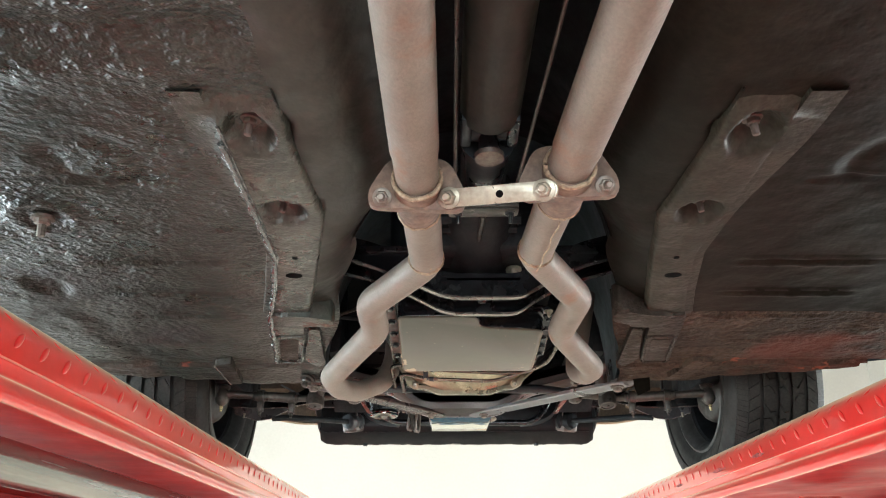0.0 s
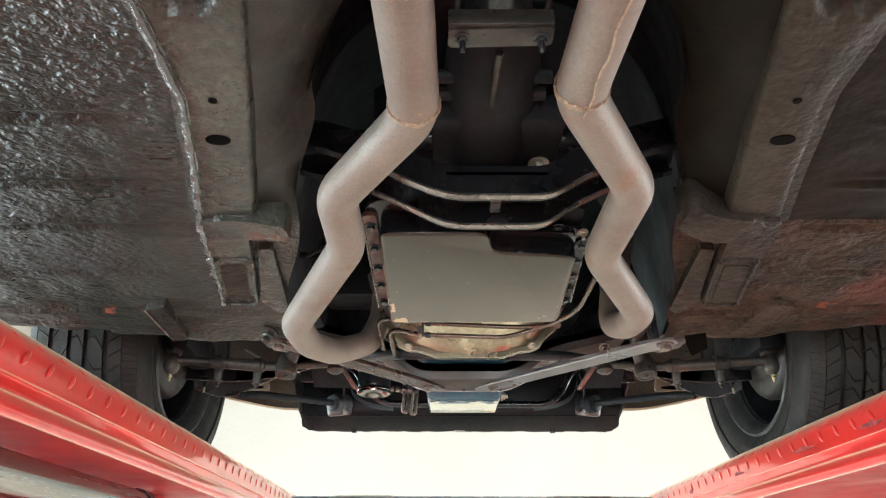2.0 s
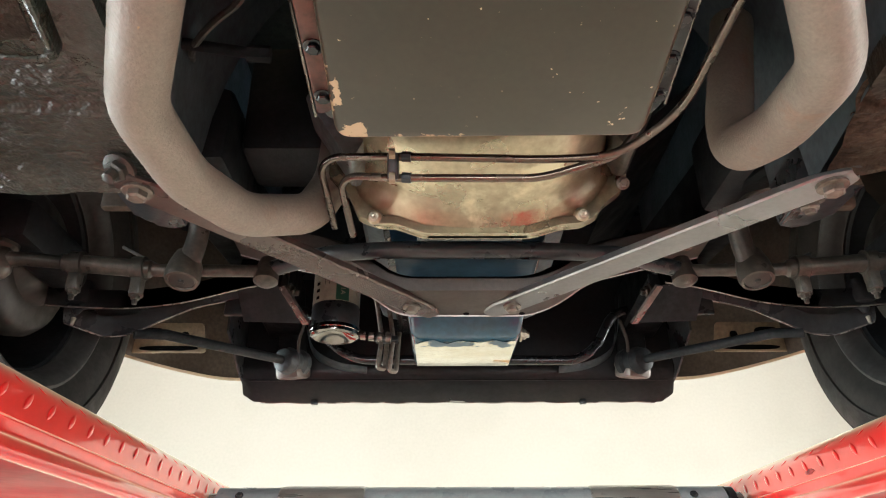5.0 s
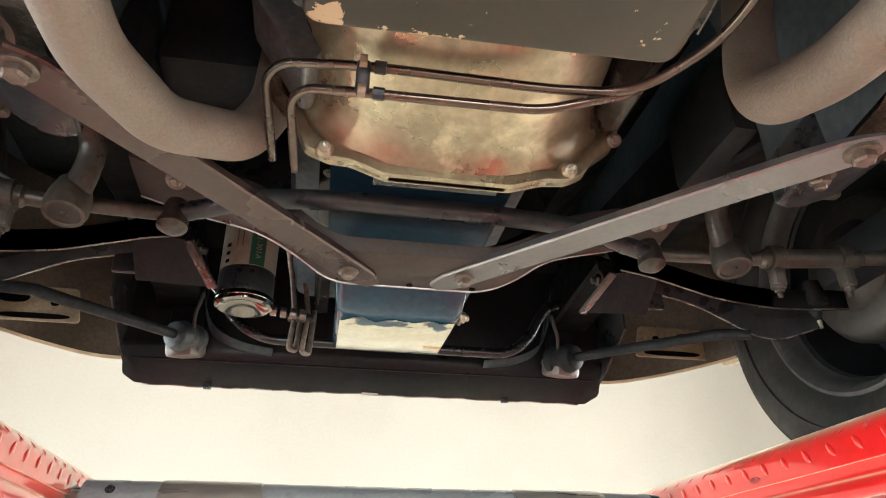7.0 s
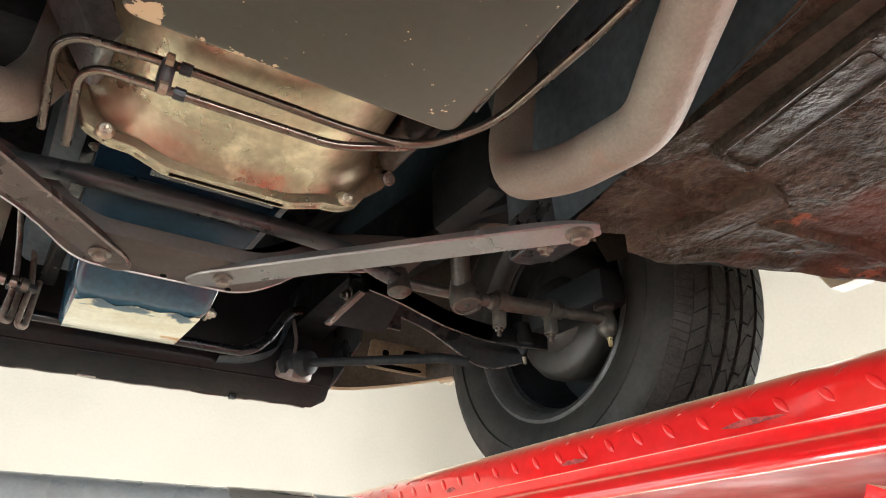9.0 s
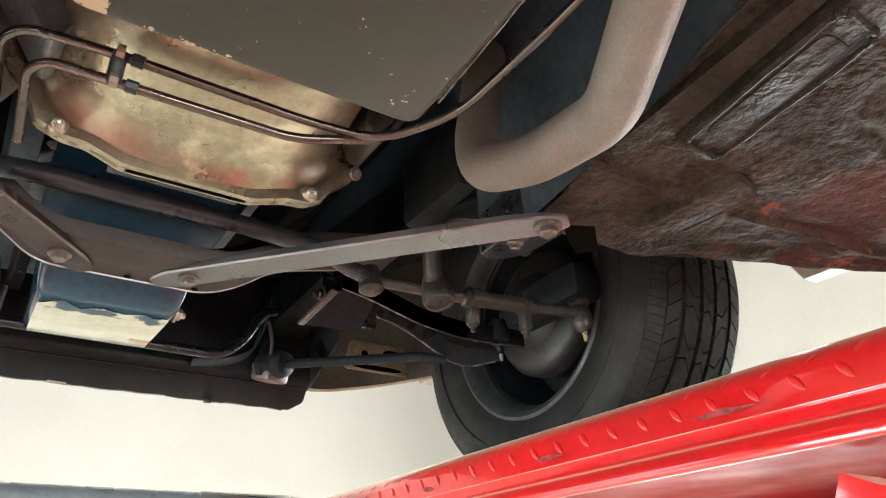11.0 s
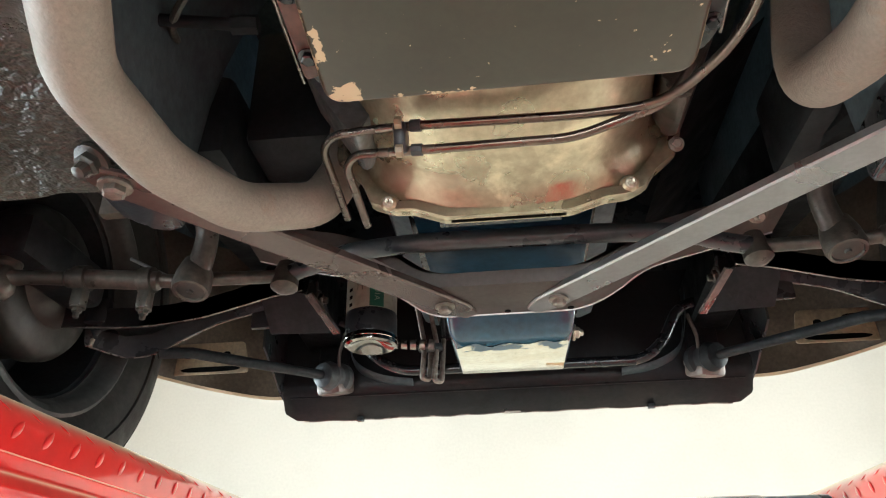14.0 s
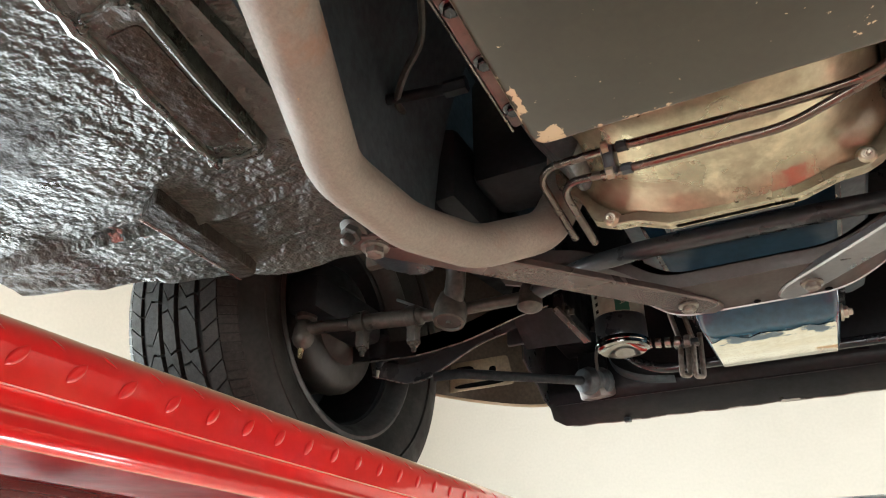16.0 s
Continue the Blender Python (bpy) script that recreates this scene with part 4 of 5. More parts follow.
def arch(y, w, low, name, mat, label):
    """A strip bowed down in its middle, with a lower lip."""
    xs = [(-0.272, 1.8995), (-0.172, 1.8734), (-0.0997, 1.8392), (-0.051, low), (0.0715, low), (0.104, 1.8374), (0.172, 1.8734), (0.272, 1.8995)]
    path = fillet([(x, y, z) for x, z in xs], 0.03, 4)
    bm = bmesh.new()
    rows = []
    for q in path:
        rows.append([(q.x, y - w, q.z + 0.001), (q.x, y - w, q.z - 0.002), (q.x, y, q.z - 0.003), (q.x, y + 0.003, q.z), (q.x, y + 0.003, q.z + 0.045), (q.x, y, q.z + 0.045), (q.x, y, q.z + 0.001), (q.x, y - w, q.z + 0.001)])
    sheet(bm, rows)
    ob = part("channel", bm, BLACK_GLOSS, xm, "", 40)
    mid = [q for q in path if abs(q.x - 0.01) < 0.16]
    bm = bmesh.new()
    sheet(bm, [[(q.x, y - w - 0.001, q.z), (q.x, y - w - 0.0015, q.z - 0.0032), (q.x, y - w + 0.006, q.z - 0.0042), (q.x, y - w + 0.0065, q.z - 0.002)] for q in mid])
    return part(name, bm, mat, ob, label, 40)


xm = part("gearbox_crossmember", box(bmesh.new(), (-0.272, 1.098, 1.897), (0.272, 1.162, 1.910), 0.004), BLACK_GLOSS, car, "black bowed gearbox crossmember with two lips")
arch(1.107, 0.012, 1.8165, "lower_lip", LIP, "worn brown steel lip")
arch(1.172, 0.012, 1.8115, "lower_lip", LIP, "worn brown steel lip")
part("web", box(bmesh.new(), (-0.055, 1.107, 1.845), (0.077, 1.172, 1.857), 0.004), NEAR_BLACK, xm)
part("tie_bar", box(bmesh.new(), (0.003, 1.109, 1.828), (0.016, 1.164, 1.837), 0.002), LIP, xm)
bolt(xm, (0.063, 1.128, 1.876), (0, -0.25, -1), 0.009, ZINC, "mount_bolt", 0, "pale round mount bolt")
part("gearbox_mount", box(bmesh.new(), (-0.068, 1.04, 1.880), (0.086, 1.135, 1.92), 0.008), NEAR_BLACK, xm)
bm = bmesh.new()
lathe(bm, [(0, 0.006), (0.001, 0.0125), (0.004, 0.013), (0.005, 0.010), (0.008, 0.010), (0.009, 0.017), (0.012, 0.0175), (0.013, 0.013), (0.016, 0.013), (0.017, 0.0205), (0.021, 0.021), (0.022, 0.017)], facing((0.0615, 1.221, 1.842), (0, 0.1, 1)), 24)
part("selector_bush", bm, BRASS, gear, "yellowish ringed bush")

# gearbox oil pan, hanging a little lower at its front
PAN = Matrix.Translation((0, 1.35, 1.8095)) @ Matrix.Rotation(radians(-4.8), 4, "X") @ Matrix.Translation((0, -1.35, 0))
down = PAN.to_3x3() @ Vector((0, 0, -1))


def on_pan(x, y, h):
    return PAN @ Vector((x, y, h))


flange_ring = [(-0.160, 1.205), (-0.142, 1.186), (0.004, 1.184), (0.020, 1.246), (0.128, 1.252), (0.149, 1.272), (0.156, 1.486), (0.142, 1.510), (-0.150, 1.512), (-0.158, 1.495)]
part("pan_flange", slab(bmesh.new(), rounded(flange_ring, 0.012), 0.038, 0.044, 0.0015, PAN), BLACK_GLOSS, gear, "glossy black gasket flange")
part("flange_strip", slab(bmesh.new(), rounded([(-0.1625, 1.212), (-0.1445, 1.212), (-0.1455, 1.488), (-0.1615, 1.494)], 0.006), 0.031, 0.0375, 0.0008, PAN), RED_PRIMER, gear, "copper red edge of the gasket flange")
part("flange_strip", slab(bmesh.new(), rounded([(0.134, 1.285), (0.149, 1.274), (0.156, 1.480), (0.139, 1.482)], 0.006), 0.0345, 0.0375, 0.0008, PAN), BLACK, gear, "black edge of the gasket flange")
pan_ring = [(-0.139, 1.209), (0.003, 1.208), (0.013, 1.258), (0.130, 1.270), (0.132, 1.489), (-0.142, 1.492)]
bm = bmesh.new()
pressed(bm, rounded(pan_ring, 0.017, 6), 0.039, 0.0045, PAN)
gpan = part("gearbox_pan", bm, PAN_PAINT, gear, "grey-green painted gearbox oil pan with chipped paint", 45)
# faces pointing down stay grey-green, all steeper faces take the black material
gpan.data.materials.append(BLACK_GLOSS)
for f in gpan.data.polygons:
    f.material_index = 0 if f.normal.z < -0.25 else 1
for k in range(5):
    bolt(gear, on_pan(-0.1535 + 0.0002 * k, 1.238 + 0.058 * k, 0.031), down, 0.0058, BLACK_GLOSS, "pan_bolt")
    bolt(gear, on_pan(0.143 + 0.001 * k, 1.295 + 0.044 * k, 0.0345), down, 0.0052, BLACK, "pan_bolt")
bolt(gear, on_pan(0.139, 1.259, 0.033), down, 0.0052, ZINC, "pan_bolt", 0.005, "pale corner bolt")
for k in range(3):
    bolt(gear, on_pan(0.032 + 0.036 * k, 1.251, 0.038), down, 0.0052, BLACK_GLOSS, "pan_bolt")
part("sump_step", slab(bmesh.new(), rounded([(0.018, 1.248), (0.128, 1.254), (0.133, 1.29), (0.025, 1.29)], 0.01), 0.030, 0.038, 0.003, PAN), BLACK_GLOSS, gear)
part("flange_edge", rod(bmesh.new(), on_pan(-0.1645, 1.208, 0.031), on_pan(-0.1635, 1.496, 0.031), 0.0013, None, 8), LIP, gear, "thin worn edge of the gasket flange")
part("flange_edge", rod(bmesh.new(), on_pan(0.149, 1.272, 0.0355), on_pan(0.1565, 1.484, 0.0355), 0.0013, None, 8), LIP, gear, "thin worn edge of the gasket flange")
# bell housing
lip = [(-0.178, 1.95), (-0.176, 1.865), (-0.152, 1.842), (-0.140, 1.812), (-0.118, 1.803), (-0.098, 1.802), (-0.066, 1.790), (0.052, 1.790), (0.086, 1.801), (0.108, 1.803),
       (0.126, 1.812), (0.134, 1.826), (0.158, 1.846), (0.166, 1.868), (0.168, 1.95)]
bm = bmesh.new()
rows = []
for y, kx, kz in ((1.48, 0.70, 0.50), (1.52, 0.78, 0.61), (1.55, 0.82, 0.69), (1.58, 0.845, 0.76), (1.605, 0.86, 0.81), (1.625, 0.867, 0.838), (1.640, 0.870, 0.852), (1.650, 0.876, 0.868), (1.657, 0.89, 0.892), (1.664, 0.915, 0.925), (1.670, 0.945, 0.960), (1.673, 0.965, 0.978)):
    row = []
    for k in range(49):
        a = math.pi * (k / 48 - 0.5)
        row.append((0.172 * kx * math.copysign(abs(math.sin(a)) ** 0.86, a) - 0.005, y, 1.95 - 0.163 * kz * math.cos(a) ** 0.78))
    rows.append(row)
sheet(bm, rows)
bell = part("bell_housing", bm, ALUMINIUM, car, "tarnished brassy aluminium bell housing", 50)
bell.location.y = -0.010
inner_lip = [(x * 0.945 - 0.0002, 1.95 + (z - 1.95) * 0.945) for x, z in lip]
bm = bmesh.new()
to = Matrix(((1, 0, 0, 0), (0, 0, 1, 0), (0, 1, 0, 0), (0, 0, 0, 1)))
slab(bm, rounded(lip + inner_lip[::-1], 0.004, 3), 1.667, 1.682, 0.002, to)
part("housing_rim", bm, ALUMINIUM, bell, "", 40)
part("housing_face", slab(bmesh.new(), lip, 1.674, 1.680, 0, to), ALUMINIUM, bell, "", 40)
for x, z in ((-0.122, 1.812), (0.110, 1.815)):
    part("bolt_boss", lathe(bmesh.new(), [(0, 0.0095), (0.009, 0.008), (0.012, 0.005)], facing((x, 1.673, z), (0, -0.8, -0.35)), 18), ALUMINIUM, bell)
    bolt(bell, (x, 1.662, z - 0.004), (0, -0.9, -0.35), 0.0037, ZINC, "housing_bolt", 0.007)
bolt(bell, (0.159, 1.664, 1.852), (0, -0.9, -0.35), 0.005, BOLT_STEEL, "housing_bolt")
part("side_wing", slab(bmesh.new(), rounded([(-0.20, 1.93), (-0.142, 1.838), (-0.128, 1.87), (-0.15, 1.95)], 0.01), 1.60, 1.66, 0.006, to), PALE_METAL, bell, "greyish casting web")
part("side_wing", slab(bmesh.new(), rounded([(0.20, 1.94), (0.158, 1.852), (0.138, 1.872), (0.15, 1.95)], 0.01), 1.60, 1.66, 0.006, to), DUSTY, bell)
part("cover_strip", slab(bmesh.new(), [(-0.075, 1.686), (0.045, 1.686), (0.045, 1.70), (-0.075, 1.70)], 1.797, 1.800), BLACK_GLOSS, bell)

# cooler lines
l1 = fillet([(-0.170, 1.690, 1.815), (-0.175, 1.600, 1.838), (-0.160, 1.580, 1.838), (-0.095, 1.552, 1.820), (0.06, 1.540, 1.808), (0.122, 1.530, 1.806), (0.163, 1.468, 1.811), (0.174, 1.335, 1.825), (0.176, 1.21, 1.842)], 0.03, 7)
l2 = fillet([(-0.148, 1.685, 1.802), (-0.153, 1.605, 1.820), (-0.140, 1.586, 1.819), (-0.095, 1.563, 1.802), (0.048, 1.548, 1.792), (0.083, 1.538, 1.798), (0.125, 1.537, 1.812), (0.145, 1.525, 1.84)], 0.022, 6)
for pts in (l1, l2):
    part("cooler_line", sweep(bmesh.new(), pts, 0.0041, 12), TUBE_STEEL, car, "bent oily steel cooler line")
clip = part("line_clip", box(bmesh.new(), (-0.1005, 1.547, 1.799), (-0.0895, 1.572, 1.826), 0.003, Matrix.Rotation(0.5, 4, "X")), BLACK, car, "black clip on the cooler lines")
for q in ((-0.095, 1.543, 1.818), (-0.095, 1.552, 1.796)):
    part("fitting", rod(bmesh.new(), (q[0] - 0.0035, q[1] + 0.002, q[2]), (q[0] + 0.0025, q[1] + 0.002, q[2]), 0.0057, None, 8), TAN_STEEL, clip, "tan band")
for pts, k in ((l1, 0.0), (l2, 0.001)):
    part("union_nut", rod(bmesh.new(), (-0.086, 1.551 + k * 10, 1.819 - k * 18), (-0.077, 1.550 + k * 10, 1.818 - k * 18), 0.0054, None, 8), BLACK, clip)

# engine
eng = part("engine_block", box(bmesh.new(), (-0.17, 1.70, 1.93), (0.15, 2.32, 2.30), 0.03), BAY, car, "black engine block")
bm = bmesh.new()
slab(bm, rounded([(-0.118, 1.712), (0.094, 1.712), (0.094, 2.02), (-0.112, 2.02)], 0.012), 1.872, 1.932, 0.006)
part("rear_sump", bm, BLUE_SHADED, eng, "blue enamelled oil pan, shallow rear part coloured darker")
for x in (-0.118, 0.094):
    part("sump_rail", box(bmesh.new(), (x - 0.012, 1.712, 1.902), (x + 0.012, 2.3, 1.912), 0.002), BLACK_GLOSS, eng)
    for k in range(4):
        bolt(eng, (x, 1.74 + 0.05 * k, 1.902), (0, 0, -1), 0.005, ZINC, "sump_bolt")
bm = bmesh.new()
rows = []
for y, zb, w in ((1.965, 1.888, 0.001), (1.97, 1.864, 0.0), (2.005, 1.817, 0.0), (2.020, 1.803, 0.002), (2.032, 1.7990, 0.003), (2.115, 1.802, 0.003), (2.195, 1.806, 0.004), (2.212, 1.812, 0.006), (2.220, 1.83, 0.006), (2.232, 1.93, 0.002)):
    x0, x1 = -0.099 + w, 0.083 - w
    t = 1.935
    row = [(x0, y, t), (x0, y, zb + 0.012), (x0 + 0.003, y, zb + 0.004), (x0 + 0.011, y, zb)]
    row += [(x0 + 0.011 + (x1 - x0 - 0.022) * k / 10, y, zb + 0.0008 * math.sin(k * 1.7 + y * 40)) for k in range(1, 10)]
    row += [(x1 - 0.011, y, zb), (x1 - 0.003, y, zb + 0.004), (x1, y, zb + 0.012), (x1, y, t)]
    rows.append(row)
sheet(bm, rows)
part("oil_pan", bm, BLUE, eng, "glossy blue enamelled oil pan sump", 50)
# thin pale metal sheet just below the sump, ragged along its rear edge
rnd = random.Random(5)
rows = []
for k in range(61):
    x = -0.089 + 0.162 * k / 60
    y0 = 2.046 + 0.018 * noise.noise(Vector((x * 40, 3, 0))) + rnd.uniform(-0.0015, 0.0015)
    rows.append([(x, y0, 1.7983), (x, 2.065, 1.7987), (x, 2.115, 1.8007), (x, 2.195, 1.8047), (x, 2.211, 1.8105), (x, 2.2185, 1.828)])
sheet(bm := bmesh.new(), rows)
part("bare_bottom", bm, PALE_TIN, eng, "bright yellowish metal bottom with a ragged rear edge", 60)
bolt(eng, (0.083, 2.055, 1.814), (1, 0, -0.1), 0.008, ZINC, "drain_plug", 0.004, "pale drain plug")

# engine crossmember and braces
rim = fillet([(-0.34, 1.9, 1.885), (-0.262, 1.9, 1.862), (-0.20, 1.9, 1.850), (-0.150, 1.9, 1.822), (-0.108, 1.9, 1.789), (0.08, 1.9, 1.789), (0.122, 1.9, 1.808), (0.165, 1.9, 1.840), (0.215, 1.9, 1.853), (0.33, 1.9, 1.88)], 0.05, 6)
bm = bmesh.new()
sheet(bm, [[(q.x, 1.905, q.z + 0.06), (q.x, 1.905, q.z + 0.001), (q.x, 1.902, q.z - 0.001), (q.x, 1.845, q.z + 0.001), (q.x, 1.825, q.z + 0.004), (q.x, 1.822, q.z + 0.02)] for q in rim], 0.003)
xeng = part("engine_crossmember", bm, BRACE_DARK, car, "bowed brown steel engine crossmember with a rolled edge", 45)
part("rolled_edge", sweep(bmesh.new(), [(q.x, 1.9035, q.z - 0.0010) for q in rim], 0.0015, 8), BRACE_BRIGHT, xeng, "bright worn rolled edge")
for x in (-0.075, -0.012, 0.066):
    part("bolt_hole", lathe(bmesh.new(), [(0, 0.004), (0.0012, 0.004)], facing((x, 1.896, 1.7885), (0, 0, -1)), 12), INK_AND_HOLES, xeng)


def brace(s, a, b, label, tilt=0.0, steel=BRACE):
    a, b = Vector(a), Vector(b)
    way = (b - a).normalized()
    b = b + way * 0.028
    side = way.cross(Z).normalized()
    bm = bmesh.new()
    rows = []
    long = (b - a).length
    for d in [0.0, 0.003, 0.008, 0.016, 0.03, 0.06] + [0.06 + (long - 0.12) * k / 6 for k in range(1, 7)] + [long - 0.03, long - 0.016, long - 0.008, long - 0.003, long]:
        q = a + way * d
        e = min(d, long - d)
        w = (0.0205 if s < 0 else 0.0182) * (0.42 + 0.58 * min(1.0, e / 0.028) ** 0.6)
        h = 0.003 + 0.004 * smooth01(e / 0.08)
        lean = Z * (w * tilt)
        rows.append([q - side * w + Z * h - lean, q - side * w - lean, q - side * (w - 0.002) - Z * 0.002 - lean, q + side * (w - 0.002) - Z * 0.002 + lean, q + side * w + lean, q + side * w + Z * h + lean])
    sheet(bm, rows, 0.003)
    ob = part("brace", bm, steel, car, label, 30)
    for q, r in ((a + way * 0.022, 0.0098), (b - way * 0.048, 0.008)):
        bolt(ob, q - Z * 0.003, (0, 0, -1), r, BOLT_STEEL, "brace_bolt")
    return ob


brace(-1, (-0.353, 1.536, 1.784), (-0.0745, 1.8775, 1.787), "flat brown steel brace running to the engine crossmember")
# right brace uses the brightened copy for its daylight sheen
brace(1, (0.334, 1.5185, 1.778), (0.036, 1.8740, 1.787), "flat steel brace to the engine crossmember, bluish reflection in its colour", -0.08, BRACE_BRIGHT)
bolt(car, (0.336, 1.605, 1.800), (0, 0.2, -1), 0.010, BOLT_STEEL, "cam_bolt", 0.004)
bolt(car, (-0.350, 1.532, 1.793), (-0.3, -0.5, -1), 0.011, DUSTY, "cam_bolt", 0.008)


# frame rails of the engine bay, aprons
def front_rail(s):
    bm = bmesh.new()
    path = [(s * 0.375, 1.45, 1.86), (s * 0.372, 1.62, 1.862), (s * 0.362, 1.80, 1.905), (s * 0.36, 2.10, 1.935), (s * 0.39, 2.58, 1.945)]
    rows = []
    for x, y, z in path:
        rows.append([(x - 0.04, y, z + 0.09), (x - 0.04, y, z + 0.006), (x - 0.034, y, z), (x + 0.034, y, z), (x + 0.04, y, z + 0.006), (x + 0.04, y, z + 0.09)])
    sheet(bm, rows, 0.003)
    part("chassis_rail", bm, NEAR_BLACK, car, "black boxed front chassis rail", 40)
    bm = bmesh.new()
    sheet(bm, [[(s * 0.40, y, 1.95), (s * 0.43, y, 2.15), (s * 0.44, y, 2.42)] for y in (1.66, 1.9, 2.2, 2.6)], 0.003)
    part("inner_wing", bm, BAY, car, "black inner wing panel")
    bm = bmesh.new()
    sheet(bm, [[(s * 0.34, 1.582, 1.805), (s * 0.50, 1.572, 1.805), (s * 0.85, 1.43, 1.805)], [(s * 0.34, 1.66, 2.0), (s * 0.56, 1.66, 2.0), (s * 0.85, 1.60, 1.98)], [(s * 0.3, 1.7, 2.42), (s * 0.56, 1.7, 2.42), (s * 0.85, 1.70, 2.42)]], 0.003)
    part("bulkhead", bm, BAY, car)
    bm = bmesh.new()
    slab(bm, rounded([(s * 0.318, 1.58), (s * 0.342, 1.53), (s * 0.38, 1.56), (s * 0.378, 1.655), (s * 0.33, 1.675)], 0.018), 1.802, 1.85, 0.006)
    part("rail_end_plate", bm, BLACK, car, "dusty steel plate at the rail end")


front_rail(-1), front_rail(1)
bm = bmesh.new()
sheet(bm, [[(-0.4, 1.66, 2.25), (0.4, 1.66, 2.25)], [(-0.45, 1.68, 2.44), (0.45, 1.68, 2.44)]], 0.003)
part("bulkhead", bm, BAY, car)


# steering and suspension
def linkage(s):
    # relay arm with its ball joint
    ball = Vector((-0.376 if s < 0 else 0.355, 1.792, 1.802))
    arm = fillet([ball + Vector((s * 0.035, -0.085, 0.088)), ball + Vector((-s * 0.002, -0.052, 0.090)), ball + Vector((-s * 0.018, -0.014, 0.066)), ball + Vector((-s * 0.010, -0.004, 0.030)), ball + Vector((0, 0, 0.004))], 0.03, 6)
    ob = part("steering_arm", sweep(bmesh.new(), arm, [0.0125 + 0.0035 * k / len(arm) for k in range(len(arm))], 14, flat=0.85), DUSTY, car, "dusty iron steering arm")
    part("ball_socket", lathe(bmesh.new(), [(-0.03, 0.017), (-0.012, 0.0215), (0.006, 0.0225), (0.012, 0.0205), (0.0125, 0.017), (0.010, 0.016)], facing(ball, (0, -0.25, -1)), 24), DUSTY, ob)
    part("socket_plug", lathe(bmesh.new(), [(0.0, 0.016), (0.0105, 0.0155), (0.0115, 0.004), (0.014, 0.003)], facing(ball, (0, -0.25, -1)), 20), SHIELD, ob)
    # inner end of the centre link
    inn = Vector((s * 0.286, 1.852, 1.822))
    part("link_socket", lathe(bmesh.new(), [(-0.03, 0.012), (-0.012, 0.0165), (0.004, 0.017), (0.008, 0.012), (0.010, 0.005)], facing(inn, (0, -0.15, -1)), 20), DUSTY, ob)
    bolt(ob, inn + Vector((-s * 0.005, -0.04, 0.035)), (0, -0.6, -0.6), 0.008, BOLT_STEEL, "castle_nut", 0.008)
    # track rod with sleeve, two clamps and outer joint
    outer = Vector((s * 0.606, 1.780, 1.806))
    a, b = ball + Vector((s * 0.035, 0.014, 0.012)), outer + Vector((-s * 0.03, 0.004, 0.014))
    tr = part("track_rod", sweep(bmesh.new(), [inn + Vector((0, 0, 0.012)), a, a.lerp(b, 0.06), a.lerp(b, 0.08), a.lerp(b, 0.72), a.lerp(b, 0.74), b, outer + Vector((0, 0, 0.012))], [0.0085, 0.0085, 0.0085, 0.0118, 0.0118, 0.009, 0.009, 0.011], 14), DUSTY, car, "dusty track rod with two clamps")
    for u in (0.16, 0.62):
        q = a.lerp(b, u)
        part("clamp", sweep(bmesh.new(), [q + Vector((-0.008, 0, 0)), q + Vector((0.008, 0, 0))], 0.0160, 18), DUSTY, tr)
        bolt(tr, q + Vector((0, 0.003, -0.036)), (0, 0, -1), 0.006, DUSTY, "clamp_bolt", 0.006)
        part("clamp_ear", box(bmesh.new(), (q.x - 0.007, q.y - 0.006, q.z - 0.036), (q.x + 0.007, q.y + 0.010, q.z - 0.010), 0.002), DUSTY, tr)
    part("outer_joint", lathe(bmesh.new(), [(-0.06, 0.012), (-0.048, 0.0165), (-0.030, 0.0155), (-0.026, 0.011), (-0.018, 0.0145), (0.002, 0.0160), (0.010, 0.012), (0.0150, 0.006), (0.017, 0.004)], facing(outer, (0, -0.1, -1)), 20), DUSTY, tr)
    part("grease_nipple", rod(bmesh.new(), outer + Vector((0, -0.002, -0.014)), outer + Vector((0, -0.003, -0.030)), 0.0045, 0.003, 8), BRASS, tr, "small brass grease nipple")
    part("steering_knuckle", box(bmesh.new(), (outer.x - 0.024, outer.y - 0.02, outer.z + 0.035), (outer.x + 0.034, outer.y + 0.16, outer.z + 0.095), 0.014), NEAR_BLACK, tr)
    # lower control arm: pressed, narrow at the wheel
    edge_f = [(0.300, 2.05, 1.890), (0.37, 2.05, 1.876), (0.45, 2.05, 1.860), (0.50, 2.05, 1.836), (0.55, 2.05, 1.812), (0.585, 2.045, 1.807), (0.64, 2.02, 1.822)]
    edge_r = [(0.300, 1.97, 1.868), (0.34, 1.97, 1.862), (0.44, 1.97, 1.835), (0.49, 1.97, 1.829), (0.53, 1.97, 1.826), (0.585, 1.965, 1.826), (0.64, 1.955, 1.827)]
    bm = bmesh.new()
    rows = []
    edge_f, edge_r = ([Vector((s * q[0], *q[1:])) for q in e] for e in (edge_f, edge_r))
    for f, r in zip(edge_f, edge_r):
        rows.append([r + Z * 0.03, r, r.lerp(f, 0.06), r.lerp(f, 0.2) + Z * 0.022, r.lerp(f, 0.8) + Z * 0.026, r.lerp(f, 0.94), f, f + Z * 0.04])
    sheet(bm, rows, 0.003)
    arm = part("control_arm", bm, BLACK, car, "black pressed steel lower control arm", 45)
    for e in (edge_f, edge_r):
        part("arm_lip", sweep(bmesh.new(), fillet(e, 0.04), 0.0014, 8), LIP, arm, "worn bright edge")
